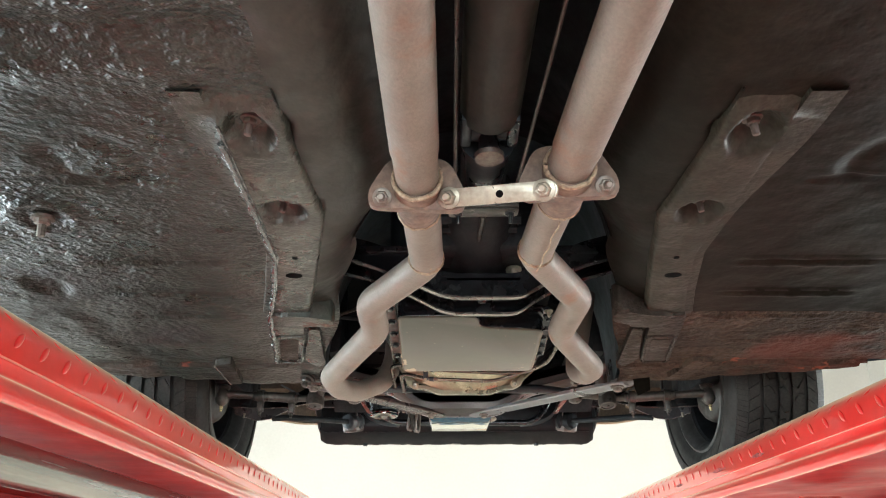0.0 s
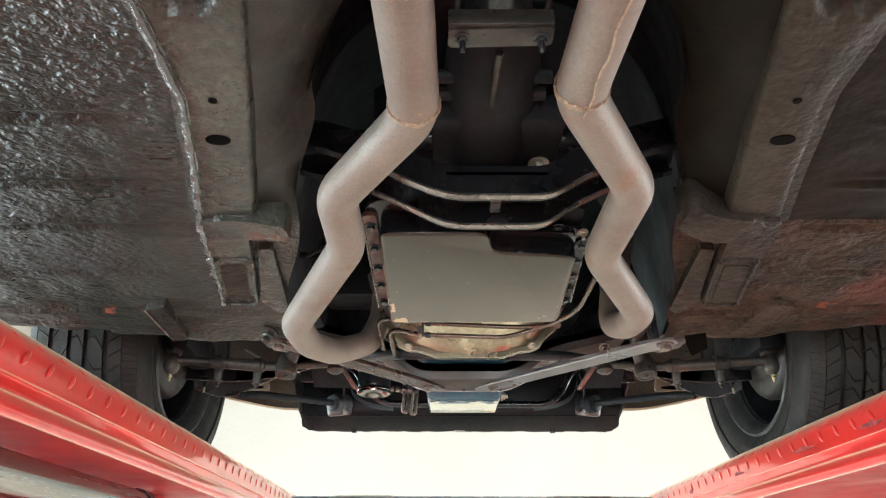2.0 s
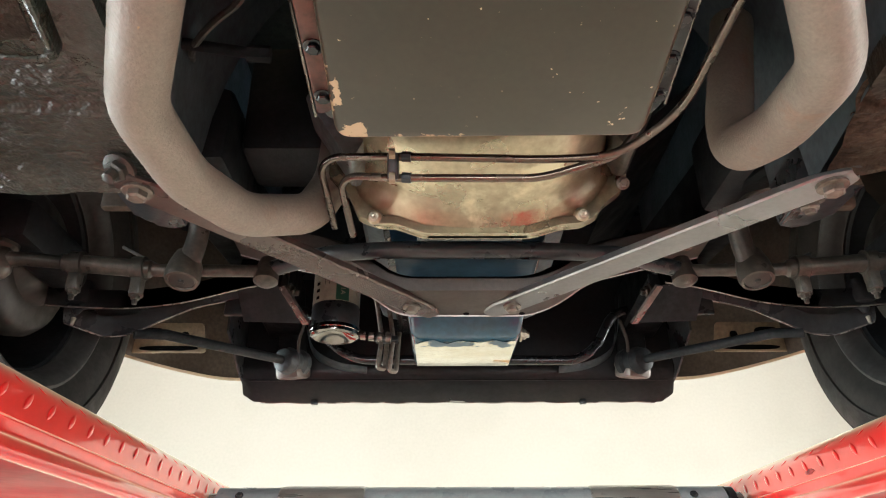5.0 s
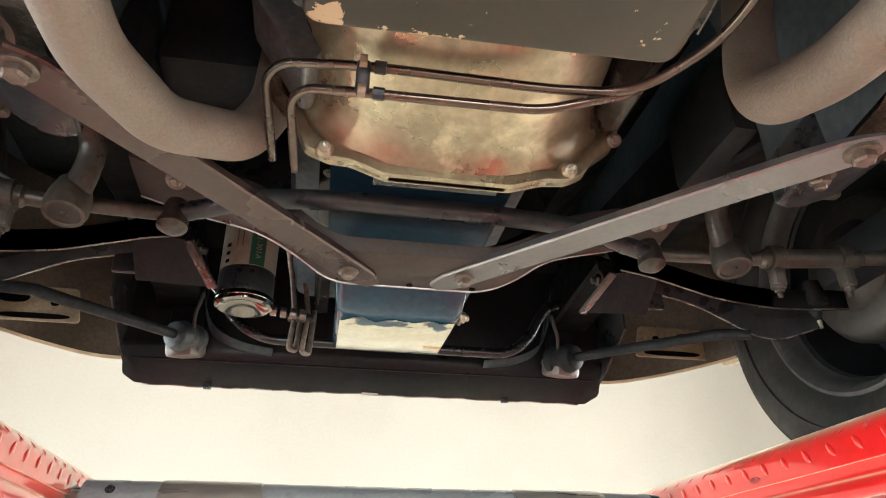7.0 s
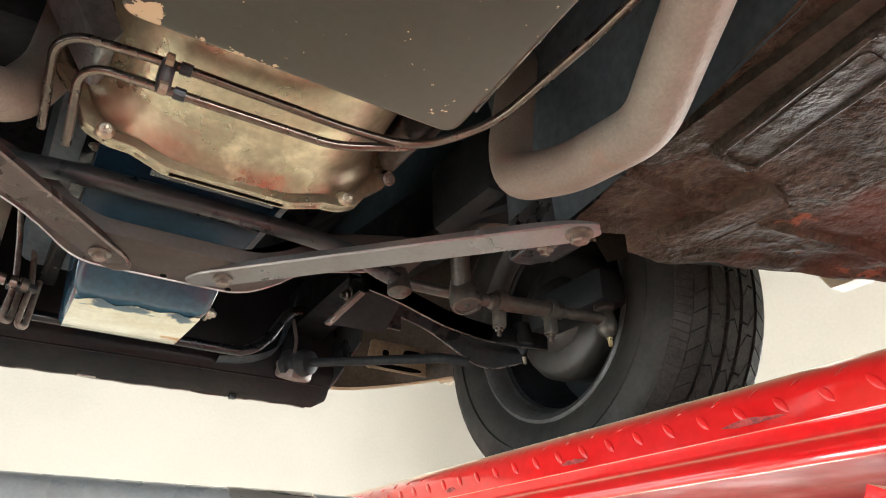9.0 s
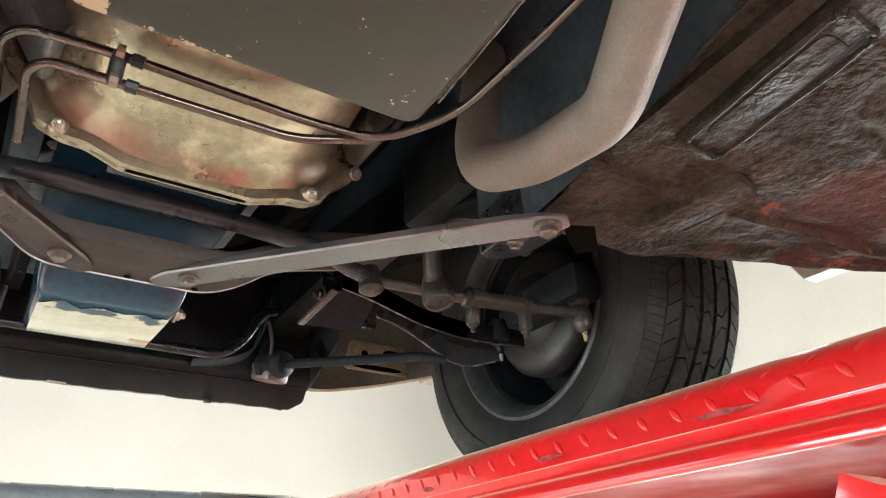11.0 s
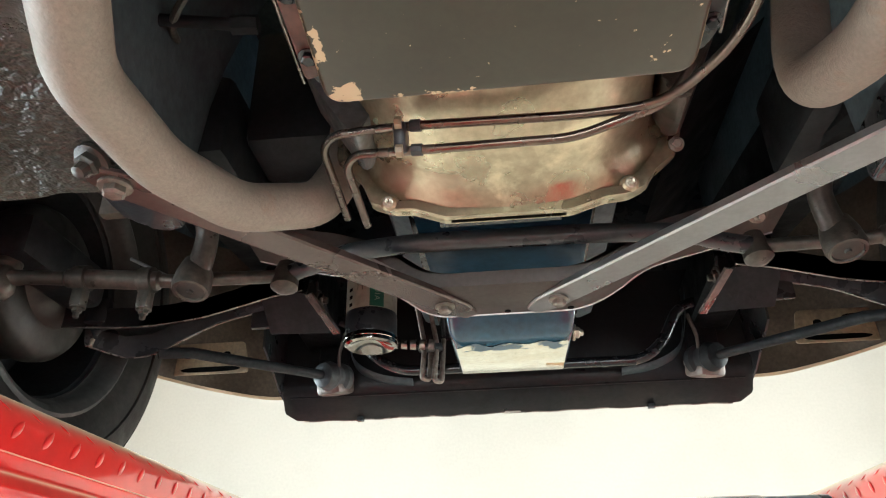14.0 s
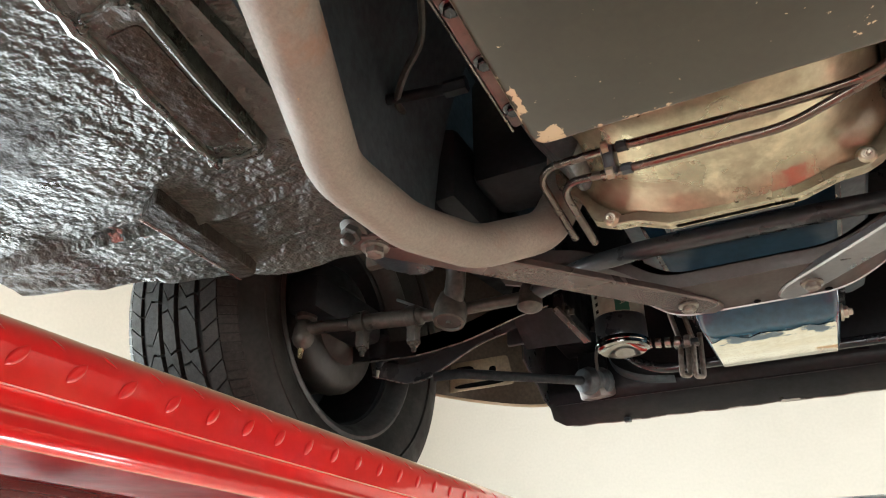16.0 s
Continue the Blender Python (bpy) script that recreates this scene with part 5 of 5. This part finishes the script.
    part("ball_joint", lathe(bmesh.new(), [(-0.03, 0.02), (0, 0.028), (0.012, 0.026), (0.018, 0.012), (0.03, 0.004)], facing((s * 0.60, 1.975, 1.845), (0, 0, -1)) @ Matrix.Diagonal((0.75, 0.75, 0.9, 1)), 20), NEAR_BLACK, arm)
    part("grease_nipple", rod(bmesh.new(), (s * 0.60, 1.972, 1.812), (s * 0.60, 1.970, 1.800), 0.0035, 0.0025, 8), ZINC, arm)
    # pivot bracket
    a, e, f, g = (Vector((s * x, y, z)) for x, y, z in ((0.266, 2.038, 1.829), (0.298, 1.986, 1.872), (0.367, 1.982, 1.879), (0.362, 2.036, 1.831)))
    bm = bmesh.new()
    sheet(bm, [[a, g], [e, f]], 0.003)
    sheet(bm, [[e, f], [e + Vector((0, 0.03, 0.07)), f + Vector((0, 0.03, 0.07))]], 0.003)
    piv = part("pivot_bracket", bm, NEAR_BLACK, car, "dark bracket with a bright worn edge", 40)
    out = Vector((-s * 0.006, -0.004, -0.001))
    bm = bmesh.new()
    sheet(bm, [[a + out * 1.6 - Z * 0.003, a - out * 0.4 - Z * 0.003], [e + out * 1.6 - Z * 0.003, e - out * 0.4 - Z * 0.003]], 0.003)
    sheet(bm, [[e + out - Z * 0.004, e + Vector((0, 0.004, -0.001))], [f - Z * 0.004 + Vector((0, -0.003, 0)), f + Vector((0, 0.004, -0.001))]], 0.002)
    part("bracket_lip", bm, LIP, piv, "bright worn folded edge", 30)
    bolt(piv, (s * 0.290, 2.02, 1.875), (-s, 0, -0.2), 0.009, DUSTY, "pivot_bolt", 0.006)
    part("bracket_wall", box(bmesh.new(), (min(s * 0.30, s * 0.40), 2.045, 1.845), (max(s * 0.30, s * 0.40), 2.055, 1.92), 0.003), BLACK, piv)
    # strut rod and its front bush
    bush = Vector((s * 0.352, 2.37, 1.868))
    st = part("strut_rod", sweep(bmesh.new(), [(s * 0.54, 2.05, 1.815), (s * 0.50, 2.075, 1.822), bush, bush + Vector((-s * 0.02, 0.045, 0.006))], 0.0088, 12), NEAR_BLACK, car, "dark strut rod running to a rubber bush")
    way = (bush - Vector((s * 0.50, 2.075, 1.822))).normalized()
    part("rubber_bush", lathe(bmesh.new(), [(-0.030, 0.013), (-0.026, 0.021), (-0.010, 0.0255), (0.0, 0.021), (0.010, 0.021), (0.016, 0.026), (0.030, 0.024), (0.034, 0.015)], facing(bush, way) @ Matrix.Scale(1.1, 4), 22), NEAR_BLACK if s > 0 else BUSH_SHEEN, st, "worn rubber bush")
    part("bush_washer", lathe(bmesh.new(), [(0.034, 0.020), (0.038, 0.020), (0.042, 0.010), (0.058, 0.007)], facing(bush, way), 18), BRACE_DARK, st)
    # sheet horn that carries the bush, its strap and the square nut below
    bm = bmesh.new()
    line = fillet([(s * 0.200, 2.425, 1.862), (s * 0.262, 2.415, 1.868), (s * 0.312, 2.405, 1.892), (s * 0.330, 2.40, 1.945), (s * 0.338, 2.40, 2.02)], 0.03, 5)
    sheet(bm, [[q + Vector((0, -0.026, 0.004)), q + Vector((0, -0.018, -0.002)), q + Vector((s * 0.006, 0.024, 0.0)), q + Vector((s * 0.006, 0.030, 0.012))] for q in line], 0.003)
    horn = part("bush_carrier", bm, BAY, car, "blue-black pressed steel horn", 40)
    part("strap", sweep(bmesh.new(), fillet([(s * 0.332, 2.372, 1.955), (s * 0.340, 2.364, 1.910), (s * 0.338, 2.372, 1.862), (s * 0.350, 2.395, 1.850)], 0.012, 4), 0.0065, 10, flat=0.45), BRACE_DARK, horn, "brown bent strap")
    part("nut_block", box(bmesh.new(), (s * 0.352 - 0.027, 2.368, 1.840), (s * 0.352 + 0.027, 2.428, 1.870), 0.009, Matrix.Rotation(s * 0.35, 4, "Z") @ Matrix.Rotation(0.25, 4, "X")), BRACE_DARK, horn, "worn block under the bush")
    part("carrier_wall", box(bmesh.new(), (s * 0.362 - 0.03, 2.412, 1.88), (s * 0.362 + 0.03, 2.425, 1.99), 0.004), NEAR_BLACK, horn)


linkage(-1), linkage(1)
cl = fillet([(-0.286, 1.852, 1.835), (-0.24, 1.845, 1.846), (-0.20, 1.815, 1.842), (-0.12, 1.795, 1.838), (0.10, 1.795, 1.836), (0.20, 1.812, 1.838), (0.235, 1.84, 1.84), (0.286, 1.852, 1.835)], 0.05)
part("centre_link", sweep(bmesh.new(), cl, 0.0115, 14), BLACK, car, "dark bent steering centre link")
sw = fillet([(-0.37, 2.32, 1.968), (-0.31, 2.32, 1.958), (-0.262, 2.32, 1.883), (-0.21, 2.32, 1.856), (0.225, 2.32, 1.854), (0.265, 2.32, 1.883), (0.305, 2.32, 1.955), (0.36, 2.32, 1.963), (0.45, 2.27, 1.95)], 0.035, 6)
part("sway_bar", sweep(bmesh.new(), sw, 0.0095, 12), BLACK_GLOSS, car, "thin black anti-roll bar")

# oil filter
FC = Vector((-0.230, 2.125, 0))
FD = -0.013
filt = part("oil_filter", lathe(bmesh.new(), [(1.862, 0.0405), (1.866, 0.0415), (1.896, 0.0415), (1.899, 0.0405), (1.99, 0.0405)], Matrix.Translation((FC.x, FC.y, FD)), 36), BLACK, car, "black spin-on oil filter with a printed label", 40)
part("filter_cap", lathe(bmesh.new(), [(1.8590, 0.004), (1.8575, 0.014), (1.8530, 0.024), (1.8480, 0.032), (1.8462, 0.037), (1.8485, 0.0415), (1.854, 0.0430), (1.861, 0.0425), (1.8625, 0.040)], Matrix.Translation((FC.x, FC.y, FD)), 36), CAP, filt, "shiny domed metal cap")
part("cap_rim", around((FC.x, FC.y, 1.8545 + FD), (0, 0, 1), 0.0425, 0.0009), CHROME, filt, "bright thin rim")


def wrap(name, a0, a1, z0, z1, mat, label="", r=0.0411):
    bm = bmesh.new()
    sheet(bm, [[(FC.x + r * math.cos(radians(a)), FC.y + r * math.sin(radians(a)), z + FD) for z in (z0, z1)] for a in [a0 + (a1 - a0) * k / 32 for k in range(33)]])
    return part(name, bm, mat, filt, label)


wrap("label_print", 170, 370, 1.900, 1.985, FILTER_LABEL, "pale printed label")
wrap("label_stripe", 276, 308, 1.901, 1.984, FILTER_GREEN, "green label stripe", 0.0414)
for k in range(3):
    wrap("label_icon", 222, 233, 1.905 + 0.013 * k, 1.911 + 0.013 * k, INK_AND_HOLES, "", 0.0414)
for k in range(2):
    wrap("label_text_line", 247 + 11 * k, 248.6 + 11 * k, 1.93, 1.97, DUSTY, "", 0.0414)
# label code, printed along the stripe
cu = bpy.data.curves.new("label_code", "FONT")
cu.body, cu.size, cu.align_x, cu.align_y = "M1-301A", 0.0125, "CENTER", "CENTER"
dep = new("label_code", cu)
deps = bpy.context.evaluated_depsgraph_get()
tm = bpy.data.meshes.new_from_object(dep.evaluated_get(deps))
bpy.data.objects.remove(dep)
code = new("label_code", tm)
tm.materials.append(FILTER_LABEL)
place(code, filt, "pale printed part code")
ca = radians(292)
cx = Vector((math.cos(ca), math.sin(ca), 0))
code.matrix_basis = Matrix.Translation((FC.x + cx.x * 0.0421, FC.y + cx.y * 0.0421, 1.934 + FD)) @ Matrix(((0, -cx.y, cx.x, 0), (0, cx.x, cx.y, 0), (-1, 0, 0, 0), (0, 0, 0, 1)))

# fuel lines with a clip
for dx, zl in ((-0.160, 1.823), (-0.138, 1.818)):
    pts = fillet([(dx - 0.022, 2.20, 1.99), (dx - 0.010, 2.245, 1.945), (dx, 2.262, 1.882), (dx - 0.006, 2.266, zl), (dx + 0.006, 2.276, zl), (dx + 0.010, 2.285, 1.90)], 0.006, 5)
    part("fuel_line", sweep(bmesh.new(), pts, 0.0046, 10), BOLT_STEEL, car, "looped dull steel fuel line")
part("hose_clip", box(bmesh.new(), (-0.172, 2.25, 1.872), (-0.128, 2.274, 1.882), 0.003), BLACK, car)
bm = bmesh.new()
for k in range(5):
    rod(bm, (-0.215 + 0.016 * k, 2.25, 1.885 - 0.002 * k), (-0.205 + 0.016 * k, 2.25, 1.884 - 0.002 * k), 0.010, None, 12)
part("pump_spring", bm, LIP, car)

# dark odds above the crossmember
bm = bmesh.new()
box(bm, (-0.30, 1.70, 1.93), (-0.19, 1.80, 2.10), 0.015)
part("starter_motor", bm, NEAR_BLACK, car)
bm = bmesh.new()
sheet(bm, [[(0.20, 1.70, 1.96), (0.20, 2.2, 1.97)], [(0.30, 1.70, 2.05), (0.30, 2.2, 2.05)]], 0.004)
part("exhaust_manifold", bm, NEAR_BLACK, car)
for s in (-1, 1):
    part("steering_box", box(bmesh.new(), (min(s * 0.30, s * 0.36), 1.66, 1.89), (max(s * 0.30, s * 0.36), 1.80, 2.0), 0.015), NEAR_BLACK, car)
    bm = bmesh.new()
    box(bm, (s * 0.445 - 0.02, 1.72, 1.86), (s * 0.445 + 0.02, 1.735, 1.97), 0.004)
    part("shock_plate", bm, INNER_PANEL, car)
    ends = ((-0.410, 1.816, 1.820), (-0.471, 1.814, 1.852)) if s < 0 else ((0.396, 1.843, 1.826), (0.489, 1.890, 1.878))
    part("adjuster_rod", rod(bmesh.new(), ends[0], ends[1], 0.0022, None, 8), PALE_METAL, car, "short thin bright rod")

# front panel under the radiator
bm = bmesh.new()
rows = []
N = 64
for k in range(N + 1):
    u = k / N
    x = -0.468 + 0.918 * u
    endu = min(1.0, min(u, 1 - u) / 0.016)
    lowz = 1.824 - 0.007 * endu
    yf = 2.465 + 0.034 * endu
    wob = 0.0008 * math.sin(k * 1.3) + 0.0006 * math.sin(k * 0.47)
    rows.append([(x, 2.435, 2.08), (x, 2.430, 1.872), (x, 2.437, 1.853), (x, yf - 0.01, lowz + 0.004), (x, yf, lowz + wob), (x, yf + 0.004, lowz + 0.003 + wob), (x, yf + 0.006, 1.90), (x, yf + 0.004, 2.05)])
sheet(bm, rows)
val = part("radiator_panel", bm, PANEL_BLACK, car, "black steel panel under the radiator with a bent lower edge", 40)
part("worn_edge", sweep(bmesh.new(), [(r[4][0], r[4][1] + 0.002, r[4][2] - 0.0004) for r in rows[2:-2]], 0.0016, 6), LIP, val, "thin worn lower edge")
part("crease", sweep(bmesh.new(), [(r[2][0], r[2][1] + 0.004, r[2][2] - 0.0035) for r in rows[1:-1]], 0.0018, 6), PANEL_BLACK, val, "rounded crease above the lower edge")
for s, x in ((-1, -0.469), (1, 0.451)):
    bm = bmesh.new()
    slab(bm, [(2.29, 2.08), (2.30, 1.91), (2.415, 1.855), (2.47, 1.842), (2.495, 2.08)], x - 0.002, x + 0.002, 0, Matrix(((0, 0, 1, 0), (1, 0, 0, 0), (0, 1, 0, 0), (0, 0, 0, 1))))
    part("panel_end", bm, BLACK, val)
bm = bmesh.new()
slab(bm, [(-0.028, 1.816), (0.006, 1.816), (0.0, 1.823), (-0.022, 1.823)], 2.495, 2.505, 0, to)
part("edge_notch", bm, WALL, val)
for x in (-0.32, 0.262):
    part("drain_tab", box(bmesh.new(), (x - 0.007, 2.487, 1.810), (x + 0.007, 2.497, 1.820), 0.001), BLACK, val)


part("radiator", box(bmesh.new(), (-0.43, 2.44, 2.07), (0.43, 2.49, 2.40), 0.004), BLACK, car, "black radiator core")

# wings, valance and body shell
def wing(s):
    xo, xi = s * 0.875, s * 0.845
    arc = lambda yc, r: [(yc + r * math.cos(a), 1.90 + r * math.sin(a)) for a in [math.pi * k / 16 for k in range(17)]]
    front = [(y, max(z, 1.86)) for y, z in arc(1.96, 0.37)]
    rear = [(y, max(z, 1.86)) for y, z in arc(-0.80, 0.37)]
    ring = [(2.62, 1.96), (2.45, 1.935)] + front + [(1.56, 1.845), (-0.40, 1.845)] + rear + [(-1.35, 1.92), (-1.85, 2.0), (-1.85, 2.42), (0.2, 2.52), (1.5, 2.50), (2.72, 2.44), (2.75, 2.1)]
    bm = bmesh.new()
    slab(bm, ring, min(xo, xi), max(xo, xi), 0, Matrix(((0, 0, 1, 0), (1, 0, 0, 0), (0, 1, 0, 0), (0, 0, 0, 1))))
    part("body_side", bm, BODY_PAINT, car, "cream painted body side with wheel arches", 40)
    part("sill", box(bmesh.new(), (min(s * 0.78, s * 0.872), -0.38, 1.796), (max(s * 0.78, s * 0.872), 1.40, 1.85), 0.008), UNDERCOAT if s < 0 else UNDERCOAT_BROWN, car, "dark coated sill edge")
    # curved lower valance behind the wing, with a pale rolled lip
    line = fillet([(s * 0.44, 2.70, 0), (s * 0.60, 2.695, 0), (s * 0.72, 2.64, 0), (s * 0.79, 2.56, 0), (s * 0.832, 2.46, 0), (s * 0.85, 2.36, 0)], 0.05, 4)
    low = lambda q: 1.925 + 0.020 * smooth01((abs(q.x) - 0.55) / 0.25)
    bm = bmesh.new()
    sheet(bm, [[(q.x, q.y, low(q)), (q.x, q.y - 0.004, low(q) + 0.06), (q.x * 0.99, q.y - 0.02, 2.30)] for q in line], 0.003)
    vp = part("front_valance", bm, INNER_PANEL, car, "brown-black inside of the front valance", 50)
    bm = bmesh.new()
    sheet(bm, [[(q.x, q.y - 0.012, low(q) + 0.002 - 0.001), (q.x, q.y - 0.002, low(q) - 0.004), (q.x, q.y + 0.010, low(q) + 0.001)] for q in line], 0.002)
    part("rolled_lip", bm, BODY_PAINT, vp, "cream painted rolled edge")
    bolt(vp, (s * 0.815, 2.50, low(Vector((0.81, 0, 0))) - 0.002), (0, 0, -1), 0.007, BOLT_STEEL, "valance_bolt")
    # pierced stay
    to_v = Matrix(((s, 0, 0, 0), (0, 0, 1, 0), (0, 1, 0, 0), (0, 0, 0, 1)))
    bm = bmesh.new()
    outer = rounded([(0.60, 1.955), (0.785, 1.955), (0.79, 2.03), (0.615, 2.03)], 0.01, 3)
    slab(bm, outer, 2.575, 2.579, 0.001, to_v)
    stay = part("pierced_stay", bm, TAN_STEEL, car, "tan pierced sheet steel stay")
    for hx, hz, rx, rz in ((0.735, 2.005, 0.030, 0.012), (0.655, 1.998, 0.009, 0.009), (0.69, 1.966, 0.07, 0.006)):
        bm = bmesh.new()
        slab(bm, [(hx + rx * math.copysign(abs(math.cos(a)) ** 0.6, math.cos(a)), hz + rz * math.sin(a)) for a in [2 * math.pi * k / 20 for k in range(20)]], 2.5735, 2.575, 0, to_v)
        part("opening", bm, INK_AND_HOLES, stay)


wing(-1), wing(1)
prof = [(2.75, 2.05), (2.74, 2.42), (1.55, 2.52), (0.85, 2.86), (-0.25, 2.88), (-0.95, 2.56), (-1.84, 2.44), (-1.86, 2.0)]
bm = bmesh.new()
sheet(bm, [[(x, y, z) for x in (-0.86, -0.4, 0, 0.4, 0.86)] for y, z in prof], 0.004)
part("body_top", bm, BODY_PAINT, car, "cream painted bonnet, roof and boot")
bm = bmesh.new()
sheet(bm, [[(-0.84, y, z), (0.84, y, z)] for y, z in ((1.60, 2.44), (2.69, 2.38), (2.70, 2.20))], 0.004)
part("bonnet_lining", bm, BAY, car, "black underside of the bonnet")
for s in (-1, 1):
    bm = bmesh.new()
    slab(bm, [(2.72, 2.42), (2.72, 1.99), (2.40, 1.96), (2.32, 1.98), (2.25, 2.17), (2.10, 2.28), (1.85, 2.28), (1.70, 2.20), (1.62, 2.02), (1.62, 2.42)], min(s * 0.835, s * 0.842), max(s * 0.835, s * 0.842), 0, Matrix(((0, 0, 1, 0), (1, 0, 0, 0), (0, 1, 0, 0), (0, 0, 0, 1))))
    part("wing_lining", bm, BAY, car, "black inside of the front wing")
for s in (-1, 1):
    bm = bmesh.new()
    slab(bm, [(1.52, 2.50), (0.84, 2.84), (-0.24, 2.86), (-0.92, 2.54)], min(s * 0.85, s * 0.856), max(s * 0.85, s * 0.856), 0, Matrix(((0, 0, 1, 0), (1, 0, 0, 0), (0, 1, 0, 0), (0, 0, 0, 1))))
    part("side_window", bm, BLACK_GLOSS, car, "dark side glass")

# wheels
WR, WZ = 0.315, DECK + 0.315


def wheel(s, wy, detail):
    hub = facing((s * 0.741, wy, WZ), (-s, 0, 0)) @ Matrix.Diagonal((1, 1, 1.14, 1))
    w = part("wheel", lathe(bmesh.new(), [(-0.06, 0.05), (-0.055, 0.16), (-0.02, 0.169), (0.050, 0.175), (0.070, 0.180), (0.078, 0.183), (0.080, 0.1935), (0.088, 0.1955), (0.090, 0.190), (0.085, 0.181),
                                          (0.070, 0.173), (0.062, 0.170), (0.060, 0.168), (0.050, 0.170), (-0.044, 0.160), (-0.053, 0.150), (-0.053, 0.05)], hub, 56), RIM_STEEL, car, "grey pressed steel wheel", 35)
    # inside of the rim in a darker material than its flange
    part("wheel_barrel", lathe(bmesh.new(), [(-0.048, 0.168), (0.050, 0.1735), (0.056, 0.169), (0.052, 0.1645), (0.030, 0.163), (0.024, 0.158), (-0.030, 0.154), (-0.044, 0.146), (-0.047, 0.05)], hub, 56), NEAR_BLACK, w, "near-black inside of the wheel", 35)
    prof = [(-0.082, 0.19), (-0.098, 0.225), (-0.101, 0.25), (-0.097, 0.278), (-0.089, 0.2915), (-0.072, 0.3035), (-0.055, 0.3070), (0.055, 0.3070), (0.072, 0.3035), (0.089, 0.2915), (0.097, 0.279), (0.100, 0.262), (0.101, 0.250),
            (0.1025, 0.249), (0.1025, 0.243), (0.099, 0.242), (0.098, 0.225), (0.094, 0.210), (0.090, 0.203), (0.086, 0.192), (0.07, 0.185)]
    tyre = part("tyre", lathe(bmesh.new(), prof + [(-0.07, 0.185), (-0.082, 0.19)], hub, 88, False), RUBBER, w, "black rubber tyre with blocky tread", 30)
    bm = bmesh.new()
    ribs = ((-0.070, -0.049, 0.3065, 0.3118, 70, 0.10, 0.05), (-0.041, -0.017, 0.3128, 0.3145, 52, 0.09, -0.06), (-0.0095, 0.0095, 0.315, 0.315, 52, 0.09, 0.05),
            (0.017, 0.041, 0.3145, 0.3128, 52, 0.09, 0.06), (0.049, 0.070, 0.3118, 0.3065, 70, 0.10, -0.05), (0.0715, 0.090, 0.3058, 0.2925, 150, 0.16, 0.012), (-0.090, -0.0715, 0.2925, 0.3058, 150, 0.16, 0.012))
    for u0, u1, r0, r1, n, gap, skew in ribs:
        for k in range(n):
            a0, a1 = 2 * math.pi * (k + gap / 2) / n, 2 * math.pi * (k + 1 - gap / 2) / n
            bend = 0.35 * (a1 - a0) * (1 if k % 2 else -1) if n == 52 else 0.0
            quad, base = [], []
            for u, r, a in ((u0, r0, a0), ((u0 + u1) / 2, (r0 + r1) / 2, a0 + skew / 2 + bend), (u1, r1, a0 + skew), (u1, r1, a1 + skew), ((u0 + u1) / 2, (r0 + r1) / 2, a1 + skew / 2 - bend), (u0, r0, a1)):
                quad.append(bm.verts.new(hub @ Vector((r * math.cos(a), r * math.sin(a), u))))
                base.append(bm.verts.new(hub @ Vector(((r - 0.0085) * math.cos(a), (r - 0.0085) * math.sin(a), u))))
            bm.faces.new(quad)
            for i in range(6):
                bm.faces.new((base[i], base[(i + 1) % 6], quad[(i + 1) % 6], quad[i]))
    part("tread_pattern", bm, TREAD, w, "worn blocky tyre tread", 20, "stuff")
    if detail:
        # brake and its shield
        part("brake_shield", lathe(bmesh.new(), [(-0.03, 0.108), (0.026, 0.110), (0.030, 0.115), (0.046, 0.116), (0.056, 0.110), (0.062, 0.102), (0.066, 0.070), (0.084, 0.054), (0.092, 0.028)], hub, 44), SHIELD, w, "dull brown brake shield")
    return w


for s in (-1, 1):
    wheel(s, 1.957, True)
    wheel(s, -0.80, False)

part("bay_hose", sweep(bmesh.new(), fillet([(-0.205, 1.40, 1.95), (-0.231, 1.456, 1.93), (-0.268, 1.484, 1.93), (-0.301, 1.521, 1.93), (-0.315, 1.56, 1.95)], 0.03), 0.004, 8), DUSTY, car, "thin dark hose")
bay = part("bay_pipe", sweep(bmesh.new(), [(-0.33, 1.515, 1.935), (-0.24, 1.528, 1.93)], 0.006, 12), NEAR_BLACK, car, "dull pipe stub with a fitting")
part("fitting", rod(bmesh.new(), (-0.246, 1.528, 1.93), (-0.222, 1.530, 1.93), 0.009, None, 6), NEAR_BLACK, bay)
